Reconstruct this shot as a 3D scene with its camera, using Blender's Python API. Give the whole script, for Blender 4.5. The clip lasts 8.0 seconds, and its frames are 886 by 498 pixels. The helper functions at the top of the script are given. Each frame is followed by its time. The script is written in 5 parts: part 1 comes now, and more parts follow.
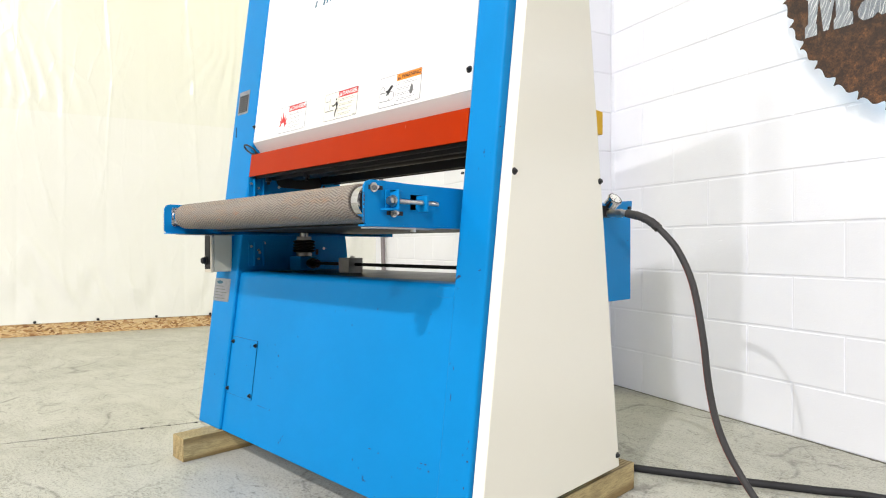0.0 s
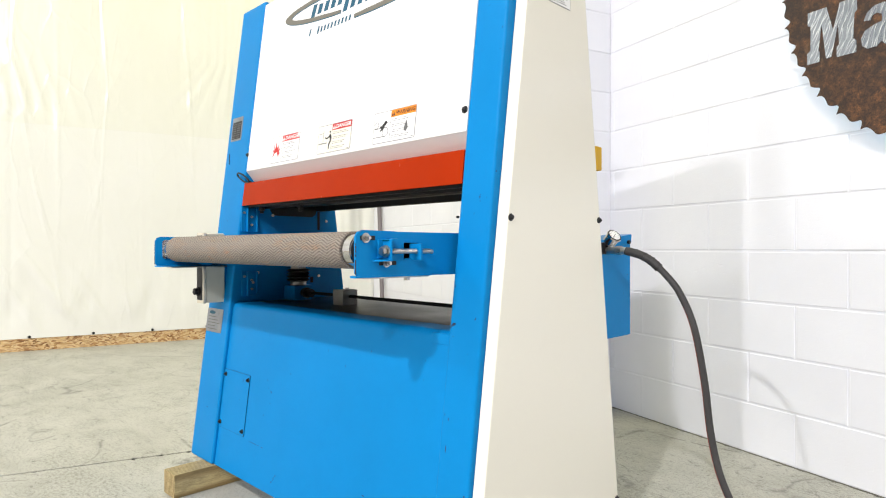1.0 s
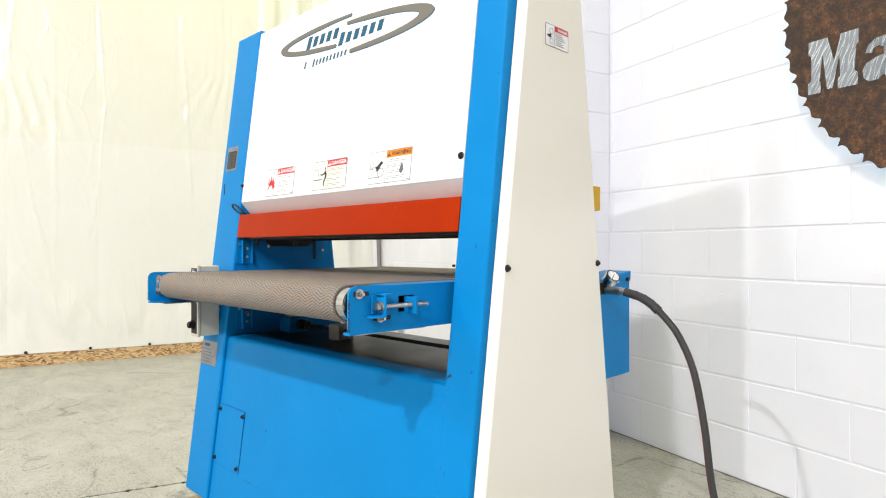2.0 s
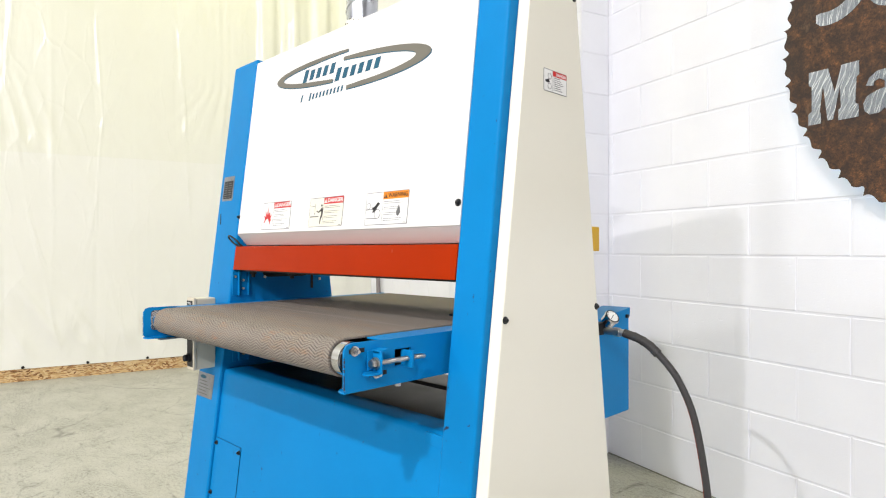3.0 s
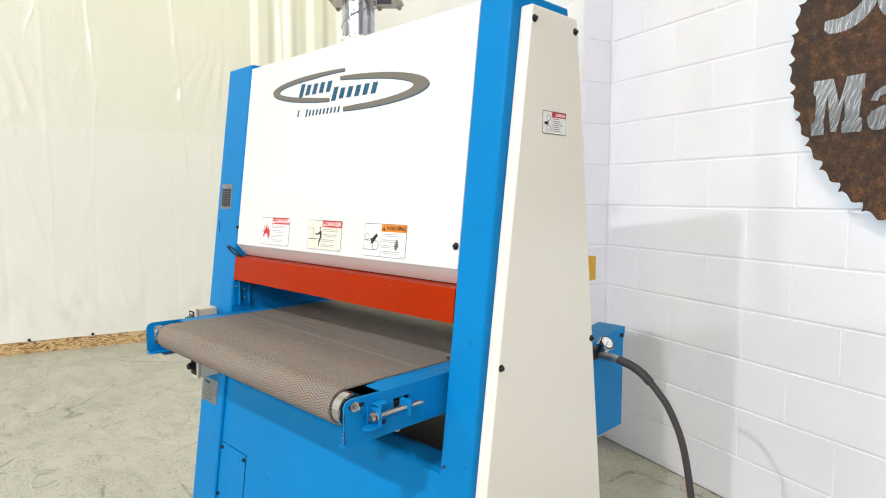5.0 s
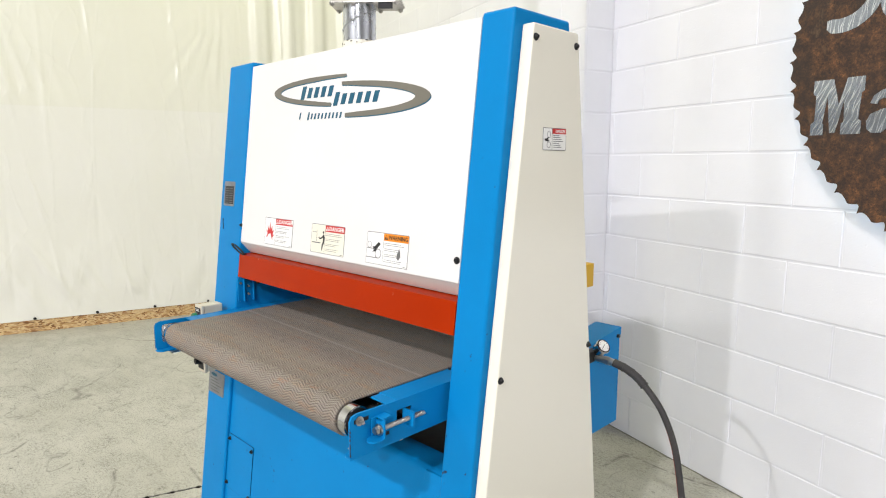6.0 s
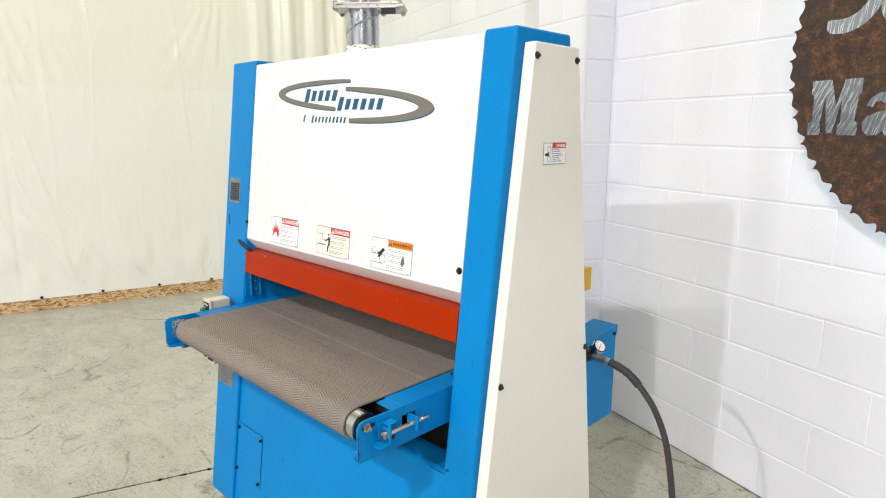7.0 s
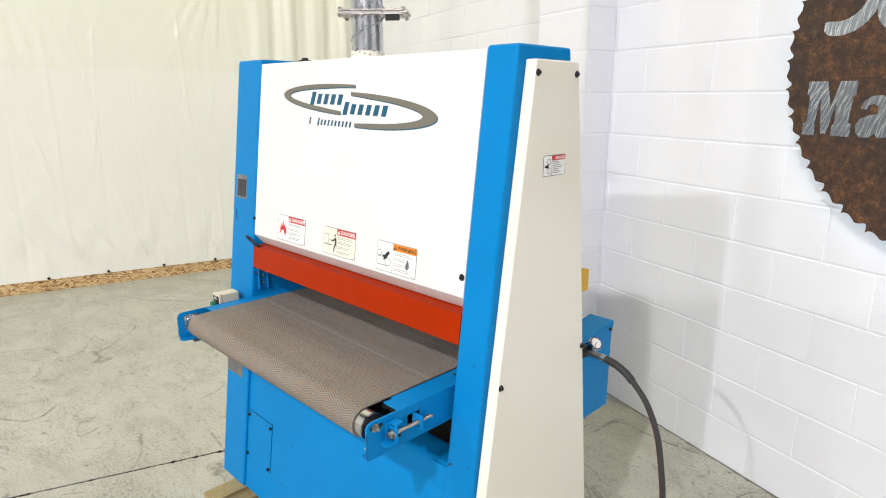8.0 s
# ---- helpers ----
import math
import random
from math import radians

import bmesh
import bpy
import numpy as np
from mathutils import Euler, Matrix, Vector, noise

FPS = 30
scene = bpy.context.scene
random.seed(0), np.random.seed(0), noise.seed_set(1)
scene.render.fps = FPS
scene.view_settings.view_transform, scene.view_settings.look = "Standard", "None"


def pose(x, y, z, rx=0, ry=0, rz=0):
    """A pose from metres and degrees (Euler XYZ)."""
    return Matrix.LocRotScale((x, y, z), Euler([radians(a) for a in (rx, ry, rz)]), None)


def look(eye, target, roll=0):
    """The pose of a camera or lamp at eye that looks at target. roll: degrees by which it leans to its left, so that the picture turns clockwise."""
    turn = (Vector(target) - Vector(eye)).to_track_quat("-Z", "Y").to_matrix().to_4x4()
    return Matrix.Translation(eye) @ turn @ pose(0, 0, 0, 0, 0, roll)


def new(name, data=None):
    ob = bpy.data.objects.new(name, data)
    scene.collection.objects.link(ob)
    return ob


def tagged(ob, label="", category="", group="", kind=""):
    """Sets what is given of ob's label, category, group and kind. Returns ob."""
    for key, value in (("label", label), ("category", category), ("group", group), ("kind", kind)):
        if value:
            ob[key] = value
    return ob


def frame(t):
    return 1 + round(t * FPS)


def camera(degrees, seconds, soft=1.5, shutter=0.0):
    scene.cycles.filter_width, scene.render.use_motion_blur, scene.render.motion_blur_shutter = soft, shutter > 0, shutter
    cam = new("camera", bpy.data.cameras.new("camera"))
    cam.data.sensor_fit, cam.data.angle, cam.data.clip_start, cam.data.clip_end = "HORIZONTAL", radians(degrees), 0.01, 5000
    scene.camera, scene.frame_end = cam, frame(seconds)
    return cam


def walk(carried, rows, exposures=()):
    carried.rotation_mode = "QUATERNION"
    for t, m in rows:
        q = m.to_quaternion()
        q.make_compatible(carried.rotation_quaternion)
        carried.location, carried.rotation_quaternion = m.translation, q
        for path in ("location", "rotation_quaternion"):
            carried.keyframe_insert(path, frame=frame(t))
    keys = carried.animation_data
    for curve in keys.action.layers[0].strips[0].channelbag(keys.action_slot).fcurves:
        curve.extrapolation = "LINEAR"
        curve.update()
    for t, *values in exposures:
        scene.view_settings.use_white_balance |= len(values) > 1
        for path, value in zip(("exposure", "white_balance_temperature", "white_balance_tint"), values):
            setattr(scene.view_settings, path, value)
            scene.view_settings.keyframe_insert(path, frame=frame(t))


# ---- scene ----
cam = camera(72.1, 8.0, soft=1.1)
METRES, EYE, TILT, LEAN, TURN = 0.905, 0.721, -0.2, 0.0, 44.8
ROWS = [
    (0.0, 0.0, 0.0, 0.0, 0.0, 0.0, 0.0),
    (0.5, 0.0059, 0.0241, 0.0567, -0.03, 0.03, 0.01),
    (1.0, 0.0121, 0.0411, 0.1154, -0.05, 0.07, 0.02),
    (1.5, 0.0182, 0.0543, 0.1755, -0.04, 0.13, 0.03),
    (3.0, 0.0287, 0.0847, 0.3567, -0.12, 0.23, 0.08),
    (3.5, 0.0315, 0.0874, 0.416, -0.12, -0.19, 0.07),
    (4.0, 0.0332, 0.0897, 0.4771, -0.14, -1.31, 0.05),
    (4.5, 0.0344, 0.087, 0.5399, -0.13, -3.04, 0.04),
    (6.0, 0.0301, 0.0572, 0.7306, -0.15, -7.94, -0.05),
    (6.5, 0.0263, 0.0416, 0.7943, -0.15, -9.49, -0.09),
    (7.0, 0.0219, 0.0213, 0.8539, -0.15, -11.0, -0.11),
    (7.5, 0.0173, -0.0018, 0.9128, -0.15, -12.39, -0.14),
    (8.0, 0.0113, -0.0266, 0.9688, -0.16, -13.75, -0.17),
]
walk(cam, [(t, pose(1.526, -1.09, EYE, TILT, LEAN, TURN) @ pose(METRES * x, METRES * y, METRES * z, 90 + pitch, roll, yaw)) for t, x, y, z, yaw, pitch, roll in ROWS],
     exposures=[(0.0, 0.0), (1.7, -0.03), (2.8, -0.10), (3.5, -0.18), (4.5, -0.24), (8.0, -0.25)])


# ---------------------------------------------------------------- light
world = bpy.data.worlds.new("world")
world.use_nodes = True
world.node_tree.nodes["Background"].inputs[0].default_value = (0.9, 0.95, 1.0, 1)
world.node_tree.nodes["Background"].inputs[1].default_value = 0.03
scene.world = world


def area_lamp(name, at, target, power, sx, sy, colour=(1, 1, 1)):
    data = bpy.data.lights.new(name, "AREA")
    data.shape, data.size, data.size_y, data.energy, data.color = "RECTANGLE", sx, sy, power, colour
    ob = new(name, data)
    ob.matrix_world = look(at, target)
    return ob


# assumed high-bay fixtures, unseen, entries 3 to 5 added as fill: place, power, colour
CEIL = 6.8
FIXTURES = [
    ((1.00, -10.8, 6.2), 850, (1.0, 0.978, 0.995)),
    ((2.30, -5.5, 6.2), 550, (1.0, 0.978, 0.995)),
    ((-3.0, -5.5, 6.2), 190, (1.0, 0.978, 0.995)),
    ((-3.0, -10.6, 6.2), 230, (1.0, 0.978, 0.995)),
    ((7.0, -8.5, 6.2), 870, (1.0, 0.978, 0.995)),
    ((-2.6, 1.2, 6.2), 88, (1.0, 0.965, 0.45)),
]
for (fx, fy, fz), power, colour in FIXTURES:
    area_lamp("assumed_ceiling_lamp", (fx, fy, fz - 0.02), (fx * 0.85, fy + 1.2, 0) if fy < -1 else (fx, fy, 0), power, 0.26, 0.26, colour)

# ---------------------------------------------------------------- materials


class Mat:
    """A small wrapper for node materials."""

    def __init__(self, name, base=(0.8, 0.8, 0.8), rough=0.5, metal=0.0, spec=0.5):
        self.m = bpy.data.materials.new(name)
        self.m.use_nodes = True
        self.t = self.m.node_tree
        self.b = self.t.nodes["Principled BSDF"]
        self.b.inputs["Base Color"].default_value = (*base, 1)
        self.b.inputs["Roughness"].default_value = rough
        self.b.inputs["Metallic"].default_value = metal
        self.b.inputs["Specular IOR Level"].default_value = spec
        self.m.name = name

    def node(self, kind, **inputs):
        n = self.t.nodes.new(kind)
        for key, value in inputs.items():
            self.put(n.inputs[key.replace("_", " ")], value)
        return n

    def put(self, socket, value):
        if hasattr(value, "is_output"):
            self.t.links.new(value, socket)
        else:
            socket.default_value = value

    def coord(self, which="Object"):
        return self.t.nodes.new("ShaderNodeTexCoord").outputs[which]

    def mapped(self, scale=(1, 1, 1), which="Object"):
        n = self.node("ShaderNodeMapping", Scale=scale)
        self.t.links.new(self.coord(which), n.inputs["Vector"])
        return n.outputs[0]

    def noise(self, vec, scale, detail=4.0, rough=0.6, distortion=0.0):
        n = self.node("ShaderNodeTexNoise", Vector=vec, Scale=scale, Detail=detail, Roughness=rough, Distortion=distortion)
        return n.outputs["Fac"]

    def ramp(self, fac, stops):
        n = self.t.nodes.new("ShaderNodeValToRGB")
        self.put(n.inputs[0], fac)
        e = n.color_ramp.elements
        while len(e) < len(stops):
            e.new(0.5)
        for el, (pos, col) in zip(e, stops):
            el.position = pos
            el.color = (*col, 1) if len(col) == 3 else col
        return n.outputs[0]

    def math(self, op, a, b=0.0, c=None):
        n = self.t.nodes.new("ShaderNodeMath")
        n.operation = op
        self.put(n.inputs[0], a)
        self.put(n.inputs[1], b)
        if c is not None:
            self.put(n.inputs[2], c)
        return n.outputs[0]

    def mix(self, fac, a, b, blend="MIX"):
        n = self.t.nodes.new("ShaderNodeMix")
        n.data_type, n.blend_type = "RGBA", blend
        self.put(n.inputs[0], fac)
        self.put(n.inputs[6], (*a, 1) if isinstance(a, tuple) else a)
        self.put(n.inputs[7], (*b, 1) if isinstance(b, tuple) else b)
        return n.outputs[2]

    def colour(self, socket):
        self.t.links.new(socket, self.b.inputs["Base Color"])
        return self

    def rough(self, socket):
        self.t.links.new(socket, self.b.inputs["Roughness"])
        return self

    def bump(self, height, strength=0.3, distance=0.002):
        n = self.node("ShaderNodeBump", Strength=strength, Distance=distance, Height=height)
        old = self.b.inputs["Normal"].links
        if old:
            self.t.links.new(old[0].from_socket, n.inputs["Normal"])
        self.t.links.new(n.outputs[0], self.b.inputs["Normal"])
        return self


GREY = lambda v: (v, v, v)


def paint(name, base, rough=0.35, wear=(0.1, 0.1, 0.12), chips=0.0, dirt=0.1, peel=0.12, spec=0.3, vary=True):
    """Sprayed machine paint: slight mottling, dirt, few chips, orange peel."""
    m = Mat(name, base, rough, 0.0, spec)
    v = m.coord()
    big = m.noise(v, 3.0, 5.0, 0.65)
    dark = tuple(c * (1 - dirt) for c in base)
    col = m.mix(m.ramp(big, [(0.35, GREY(0)), (0.75, GREY(1))]), base, dark)
    if chips:
        spots = m.noise(v, 55.0, 3.0, 0.55)
        where = m.noise(v, 4.0, 2.0, 0.5)
        f = m.math("MULTIPLY", m.ramp(spots, [(0.72 - chips, GREY(0)), (0.735 - chips, GREY(1))]), m.ramp(where, [(0.52, GREY(0)), (0.62, GREY(1))]))
        col = m.mix(f, col, wear)
    m.colour(col)
    if vary:
        m.rough(m.ramp(m.noise(v, 7.0, 3.0, 0.5), [(0.2, GREY(rough - 0.04)), (0.9, GREY(rough + 0.10))]))
    m.bump(m.noise(v, 420.0, 1.0, 0.4), peel, 0.0006)
    return m.m


def metal(name, base, rough, streak=(1, 1, 1), spread=0.12):
    m = Mat(name, base, rough, 1.0)
    v = m.mapped(streak)
    n = m.noise(v, 60.0, 4.0, 0.65)
    m.rough(m.ramp(n, [(0.25, GREY(max(0.03, rough - spread))), (0.8, GREY(rough + spread))]))
    m.colour(m.mix(m.ramp(m.noise(v, 18.0, 3.0, 0.6), [(0.4, GREY(0)), (0.8, GREY(1))]), base, tuple(c * 0.72 for c in base)))
    m.bump(n, 0.06, 0.0006)
    return m.m


BLUE = paint("blue_paint", (0.003, 0.200, 0.500), 0.34, (0.03, 0.03, 0.05), 0.012, 0.10, spec=0.07)
WHITE = paint("white_paint", (0.715, 0.702, 0.69), 0.38, (0.3, 0.3, 0.3), 0.0, 0.04)
BEIGE = paint("beige_paint", (0.78, 0.757, 0.655), 0.25, (0.35, 0.3, 0.22), 0.0, 0.0, 0.03, 0.5, False)
RED = paint("red_paint", (0.36, 0.024, 0.001), 0.24, (0.55, 0.28, 0.22), 0.010, 0.14, spec=0.06, vary=False)
CREAM = paint("cream_plastic", (0.66, 0.60, 0.48), 0.5, dirt=0.12)
GREYBOX = paint("grey_enclosure", (0.66, 0.61, 0.48), 0.42, dirt=0.12)
YELLOW = paint("yellow_paint", (0.68, 0.40, 0.02), 0.45)
BLACK = paint("black_paint", (0.012, 0.012, 0.013), 0.5, dirt=0.3)
RUBBER = paint("black_rubber", (0.022, 0.022, 0.024), 0.62, dirt=0.35)
SCREW = paint("black_screw", (0.012, 0.012, 0.013), 0.32, dirt=0.2)
GREEN = paint("green_button", (0.01, 0.18, 0.09), 0.3)
CHROME = metal("chrome", (0.55, 0.55, 0.56), 0.08, (0.3, 6, 6), 0.05)
MACHINED = metal("machined_steel", (0.88, 0.88, 0.89), 0.20, (0.3, 6, 6), 0.06)
STEEL = metal("steel", (0.50, 0.48, 0.45), 0.34)
DARKSTEEL = paint("dark_steel_bed", (0.016, 0.015, 0.0135), 0.32, dirt=0.5, spec=0.4)
# steel darkened for parts inside the machine, their shade put into the colour
SHADED_STEEL = metal("shaded_steel", (0.24, 0.23, 0.21), 0.42)
GALV = metal("galvanised", (0.52, 0.54, 0.57), 0.30, (1, 1, 0.35), 0.1)
PLATE = metal("name_plate", (0.33, 0.34, 0.37), 0.48)
FLUE = paint("logo_olive", (0.16, 0.15, 0.12), 0.5)
TEAL = paint("logo_teal", (0.010, 0.092, 0.155), 0.5)
STICK_W = paint("sticker_white", (0.78, 0.78, 0.76), 0.45, dirt=0.03)
STICK_C = paint("sticker_cream", (0.76, 0.74, 0.62), 0.45, dirt=0.03)
STICK_LINE = paint("sticker_outline", (0.14, 0.14, 0.14), 0.5)
INK = paint("sticker_ink", (0.02, 0.02, 0.022), 0.5)
INK_GREY = paint("sticker_text", (0.13, 0.13, 0.13), 0.5)
DANGER_RED = paint("sticker_red", (0.55, 0.03, 0.03), 0.45)
WARN_ORANGE = paint("sticker_orange", (0.80, 0.25, 0.015), 0.45)
DIAL = paint("dial_white", (0.78, 0.78, 0.74), 0.4)


def concrete_floor():
    m = Mat("concrete_floor", rough=0.5)
    v = m.coord()
    warp = m.noise(v, 1.3, 6.0, 0.7, 0.4)
    col = m.ramp(warp, [(0.30, (0.392, 0.387, 0.333)), (0.50, (0.446, 0.441, 0.387)), (0.72, (0.478, 0.473, 0.420))])
    # broad rubbed patches
    patch = m.noise(m.mapped((1.0, 1.6, 1.0)), 2.4, 8.0, 0.72, 0.8)
    col = m.mix(m.math("MULTIPLY", m.ramp(patch, [(0.56, GREY(0)), (0.72, GREY(1))]), 0.30), col, (0.17, 0.165, 0.14))
    # smudges and specks
    speck = m.noise(v, 26.0, 5.0, 0.7)
    where = m.noise(v, 2.1, 4.0, 0.6)
    f = m.math("MULTIPLY", m.ramp(speck, [(0.60, GREY(0)), (0.66, GREY(1))]), m.ramp(where, [(0.42, GREY(0)), (0.60, GREY(1))]))
    col = m.mix(m.math("MULTIPLY", f, 0.80), col, (0.085, 0.08, 0.068))
    # long thin scratches: edges of large warped cells
    for sc, rot, w, a in ((0.8, 0.4, 0.004, 0.6), (1.5, 1.3, 0.005, 0.5)):
        mp = m.node("ShaderNodeMapping", Scale=(1, 1, 1), Rotation=(0, 0, rot))
        m.t.links.new(m.coord(), mp.inputs["Vector"])
        add = m.t.nodes.new("ShaderNodeVectorMath")
        add.operation = "MULTIPLY_ADD"
        nz = m.node("ShaderNodeTexNoise", Vector=mp.outputs[0], Scale=1.4, Detail=5.0)
        m.t.links.new(nz.outputs["Color"], add.inputs[0])
        add.inputs[1].default_value = (0.9, 0.9, 0.0)
        m.t.links.new(mp.outputs[0], add.inputs[2])
        vo = m.t.nodes.new("ShaderNodeTexVoronoi")
        vo.feature = "DISTANCE_TO_EDGE"
        vo.inputs["Scale"].default_value = sc
        m.t.links.new(add.outputs[0], vo.inputs["Vector"])
        line = m.ramp(vo.outputs["Distance"], [(0.0, GREY(1)), (w, GREY(0))])
        gate = m.ramp(m.noise(v, 1.9 + sc, 3.0), [(0.54, GREY(0)), (0.62, GREY(1))])
        col = m.mix(m.math("MULTIPLY", m.math("MULTIPLY", line, gate), a), col, (0.085, 0.08, 0.07))
    # wispy drag marks in three directions
    for rot, sx, gx, amt in ((0.5, 11.0, 5.0, 0.40), (1.9, 8.0, 2.0, 0.40), (2.7, 14.0, 9.0, 0.35)):
        mp = m.node("ShaderNodeMapping", Scale=(1.0, sx, 1.0), Rotation=(0, 0, rot), Location=(gx, gx, 0))
        m.t.links.new(m.coord(), mp.inputs["Vector"])
        drag = m.noise(mp.outputs[0], 1.3, 5.0, 0.5, 1.6)
        off = m.math("ABSOLUTE", m.math("SUBTRACT", drag, 0.5))
        line = m.ramp(off, [(0.0, GREY(1)), (0.016, GREY(0))])
        gate = m.ramp(m.noise(v, 2.6 + gx * 0.2, 4.0, 0.65), [(0.54, GREY(0)), (0.64, GREY(1))])
        col = m.mix(m.math("MULTIPLY", m.math("MULTIPLY", line, gate), amt), col, (0.12, 0.113, 0.095))
    # long curved scrape lines
    for sc, loc, width, amt in ((0.75, 2.0, 0.0022, 0.75), (1.3, 7.0, 0.0030, 0.65), (2.3, 13.0, 0.0042, 0.6)):
        mp = m.node("ShaderNodeMapping", Vector=v, Location=(loc, loc, 0))
        arc = m.math("ABSOLUTE", m.math("SUBTRACT", m.noise(mp.outputs[0], sc, 1.5, 0.4), 0.5))
        gate = m.ramp(m.noise(mp.outputs[0], sc * 1.7, 3.0, 0.6), [(0.48, GREY(0)), (0.55, GREY(1))])
        worn = m.ramp(m.noise(v, 22.0, 4.0, 0.7), [(0.38, GREY(0)), (0.55, GREY(1))])
        col = m.mix(m.math("MULTIPLY", m.math("MULTIPLY", m.math("MULTIPLY", m.ramp(arc, [(0.0, GREY(1)), (width, GREY(0))]), gate), worn), amt), col, (0.075, 0.07, 0.06))
    # clustered dark scuffs
    for rot, loc, cut_at in ((0.6, 3.0, 0.575), (2.2, 9.0, 0.59)):
        mp = m.node("ShaderNodeMapping", Vector=v, Scale=(1.0, 2.6, 1.0), Rotation=(0, 0, rot), Location=(loc, loc, 0))
        scuff = m.ramp(m.noise(mp.outputs[0], 11.0, 12.0, 0.82, 0.6), [(cut_at, GREY(0)), (cut_at + 0.05, GREY(1))])
        gate = m.ramp(m.noise(mp.outputs[0], 1.5, 4.0, 0.65), [(0.43, GREY(0.15)), (0.57, GREY(1))])
        col = m.mix(m.math("MULTIPLY", m.math("MULTIPLY", scuff, gate), 0.85), col, (0.095, 0.09, 0.076))
    # broken dark smudges: fine dirt gathered in drifting clouds
    cloud = m.ramp(m.noise(m.mapped((1.0, 1.7, 1.0)), 3.4, 5.0, 0.65, 0.5), [(0.42, GREY(0)), (0.62, GREY(1))])
    dust = m.ramp(m.noise(m.mapped((1.0, 1.4, 1.0)), 60.0, 8.0, 0.85), [(0.48, GREY(0)), (0.58, GREY(1))])
    col = m.mix(m.math("MULTIPLY", m.math("MULTIPLY", cloud, dust), 0.66), col, (0.115, 0.108, 0.085))
    spots = m.node("ShaderNodeTexVoronoi", Vector=v, Scale=6.0)
    blot = m.math("ADD", spots.outputs["Distance"], m.math("MULTIPLY", m.noise(v, 40.0, 3.0), 0.10))
    some = m.ramp(m.node("ShaderNodeSeparateColor", Color=spots.outputs["Color"]).outputs[0], [(0.70, GREY(0)), (0.75, GREY(1))])
    col = m.mix(m.math("MULTIPLY", m.ramp(blot, [(0.075, GREY(0.8)), (0.10, GREY(0))]), some), col, (0.10, 0.093, 0.075))
    # fine grit and short dark nicks
    grit = m.noise(v, 140.0, 4.0, 0.8)
    col = m.mix(m.math("MULTIPLY", m.ramp(grit, [(0.55, GREY(0)), (0.60, GREY(1))]), 0.75), col, (0.14, 0.135, 0.115))
    pale = m.noise(v, 48.0, 6.0, 0.8)
    col = m.mix(m.math("MULTIPLY", m.ramp(pale, [(0.58, GREY(0)), (0.66, GREY(1))]), 0.45), col, (0.60, 0.59, 0.53))
    nick = m.noise(m.mapped((1.0, 3.2, 1.0)), 17.0, 7.0, 0.78, 1.5)
    gate = m.ramp(m.noise(v, 3.3, 3.0), [(0.44, GREY(0)), (0.60, GREY(1))])
    col = m.mix(m.math("MULTIPLY", m.math("MULTIPLY", m.ramp(nick, [(0.60, GREY(0)), (0.64, GREY(1))]), gate), 0.85), col, (0.095, 0.09, 0.075))
    m.colour(col)
    m.rough(m.ramp(patch, [(0.3, GREY(0.42)), (0.7, GREY(0.62))]))
    m.bump(m.noise(v, 90.0, 6.0, 0.7), 0.25, 0.001)
    m.bump(warp, 0.2, 0.004)
    return m.m


def block_paint():
    m = Mat("painted_block", rough=0.55)
    v = m.coord()
    info = m.t.nodes.new("ShaderNodeObjectInfo")
    add = m.t.nodes.new("ShaderNodeVectorMath")
    add.operation = "MULTIPLY_ADD"
    m.t.links.new(info.outputs["Random"], add.inputs[0])
    add.inputs[1].default_value = (7.3, 3.1, 5.7)
    m.t.links.new(v, add.inputs[2])
    p = add.outputs[0]
    col = m.ramp(m.noise(p, 2.2, 5.0, 0.6), [(0.3, (0.758, 0.762, 0.800)), (0.7, (0.806, 0.810, 0.846))])
    pits = m.noise(p, 70.0, 3.0, 0.6)
    smudge = m.noise(p, 16.0, 5.0, 0.75)
    col = m.mix(m.math("MULTIPLY", m.ramp(smudge, [(0.68, GREY(0)), (0.80, GREY(1))]), 0.25), col, (0.45, 0.42, 0.38))
    m.colour(col)
    m.bump(m.noise(p, 150.0, 5.0, 0.75), 0.35, 0.0016)
    m.bump(m.ramp(pits, [(0.24, GREY(0)), (0.34, GREY(1))]), 0.35, 0.002)
    return m.m


def wood(name, light, dark, axis=1):
    m = Mat(name, rough=0.7)
    sc = [9.0, 9.0, 9.0]
    sc[axis] = 0.7
    mp = m.node("ShaderNodeMapping", Vector=m.coord("Object"), Location=(0.35, 0.0, -0.9), Scale=tuple(sc))
    v = mp.outputs[0]
    wv = m.node("ShaderNodeTexWave", Vector=v, Scale=3.2, Distortion=1.6, Detail=3.0, Detail_Scale=0.8)
    wv.wave_type, wv.rings_direction = "RINGS", "Y"
    col = m.ramp(wv.outputs["Fac"], [(0.10, dark), (0.75, light)])
    n = m.noise(m.mapped((1.0, 0.35, 1.0)), 16.0, 7.0, 0.75)
    col = m.mix(m.math("MULTIPLY", m.ramp(n, [(0.46, GREY(0)), (0.70, GREY(1))]), 0.6), col, tuple(c * 0.42 for c in dark))
    fine = m.noise(m.mapped((6.0, 0.4, 6.0)), 60.0, 4.0, 0.7)
    col = m.mix(m.math("MULTIPLY", m.ramp(fine, [(0.5, GREY(0)), (0.62, GREY(1))]), 0.5), col, tuple(c * 0.6 for c in dark))
    m.colour(col)
    m.bump(fine, 0.3, 0.001)
    m.bump(wv.outputs["Fac"], 0.2, 0.0012)
    return m.m


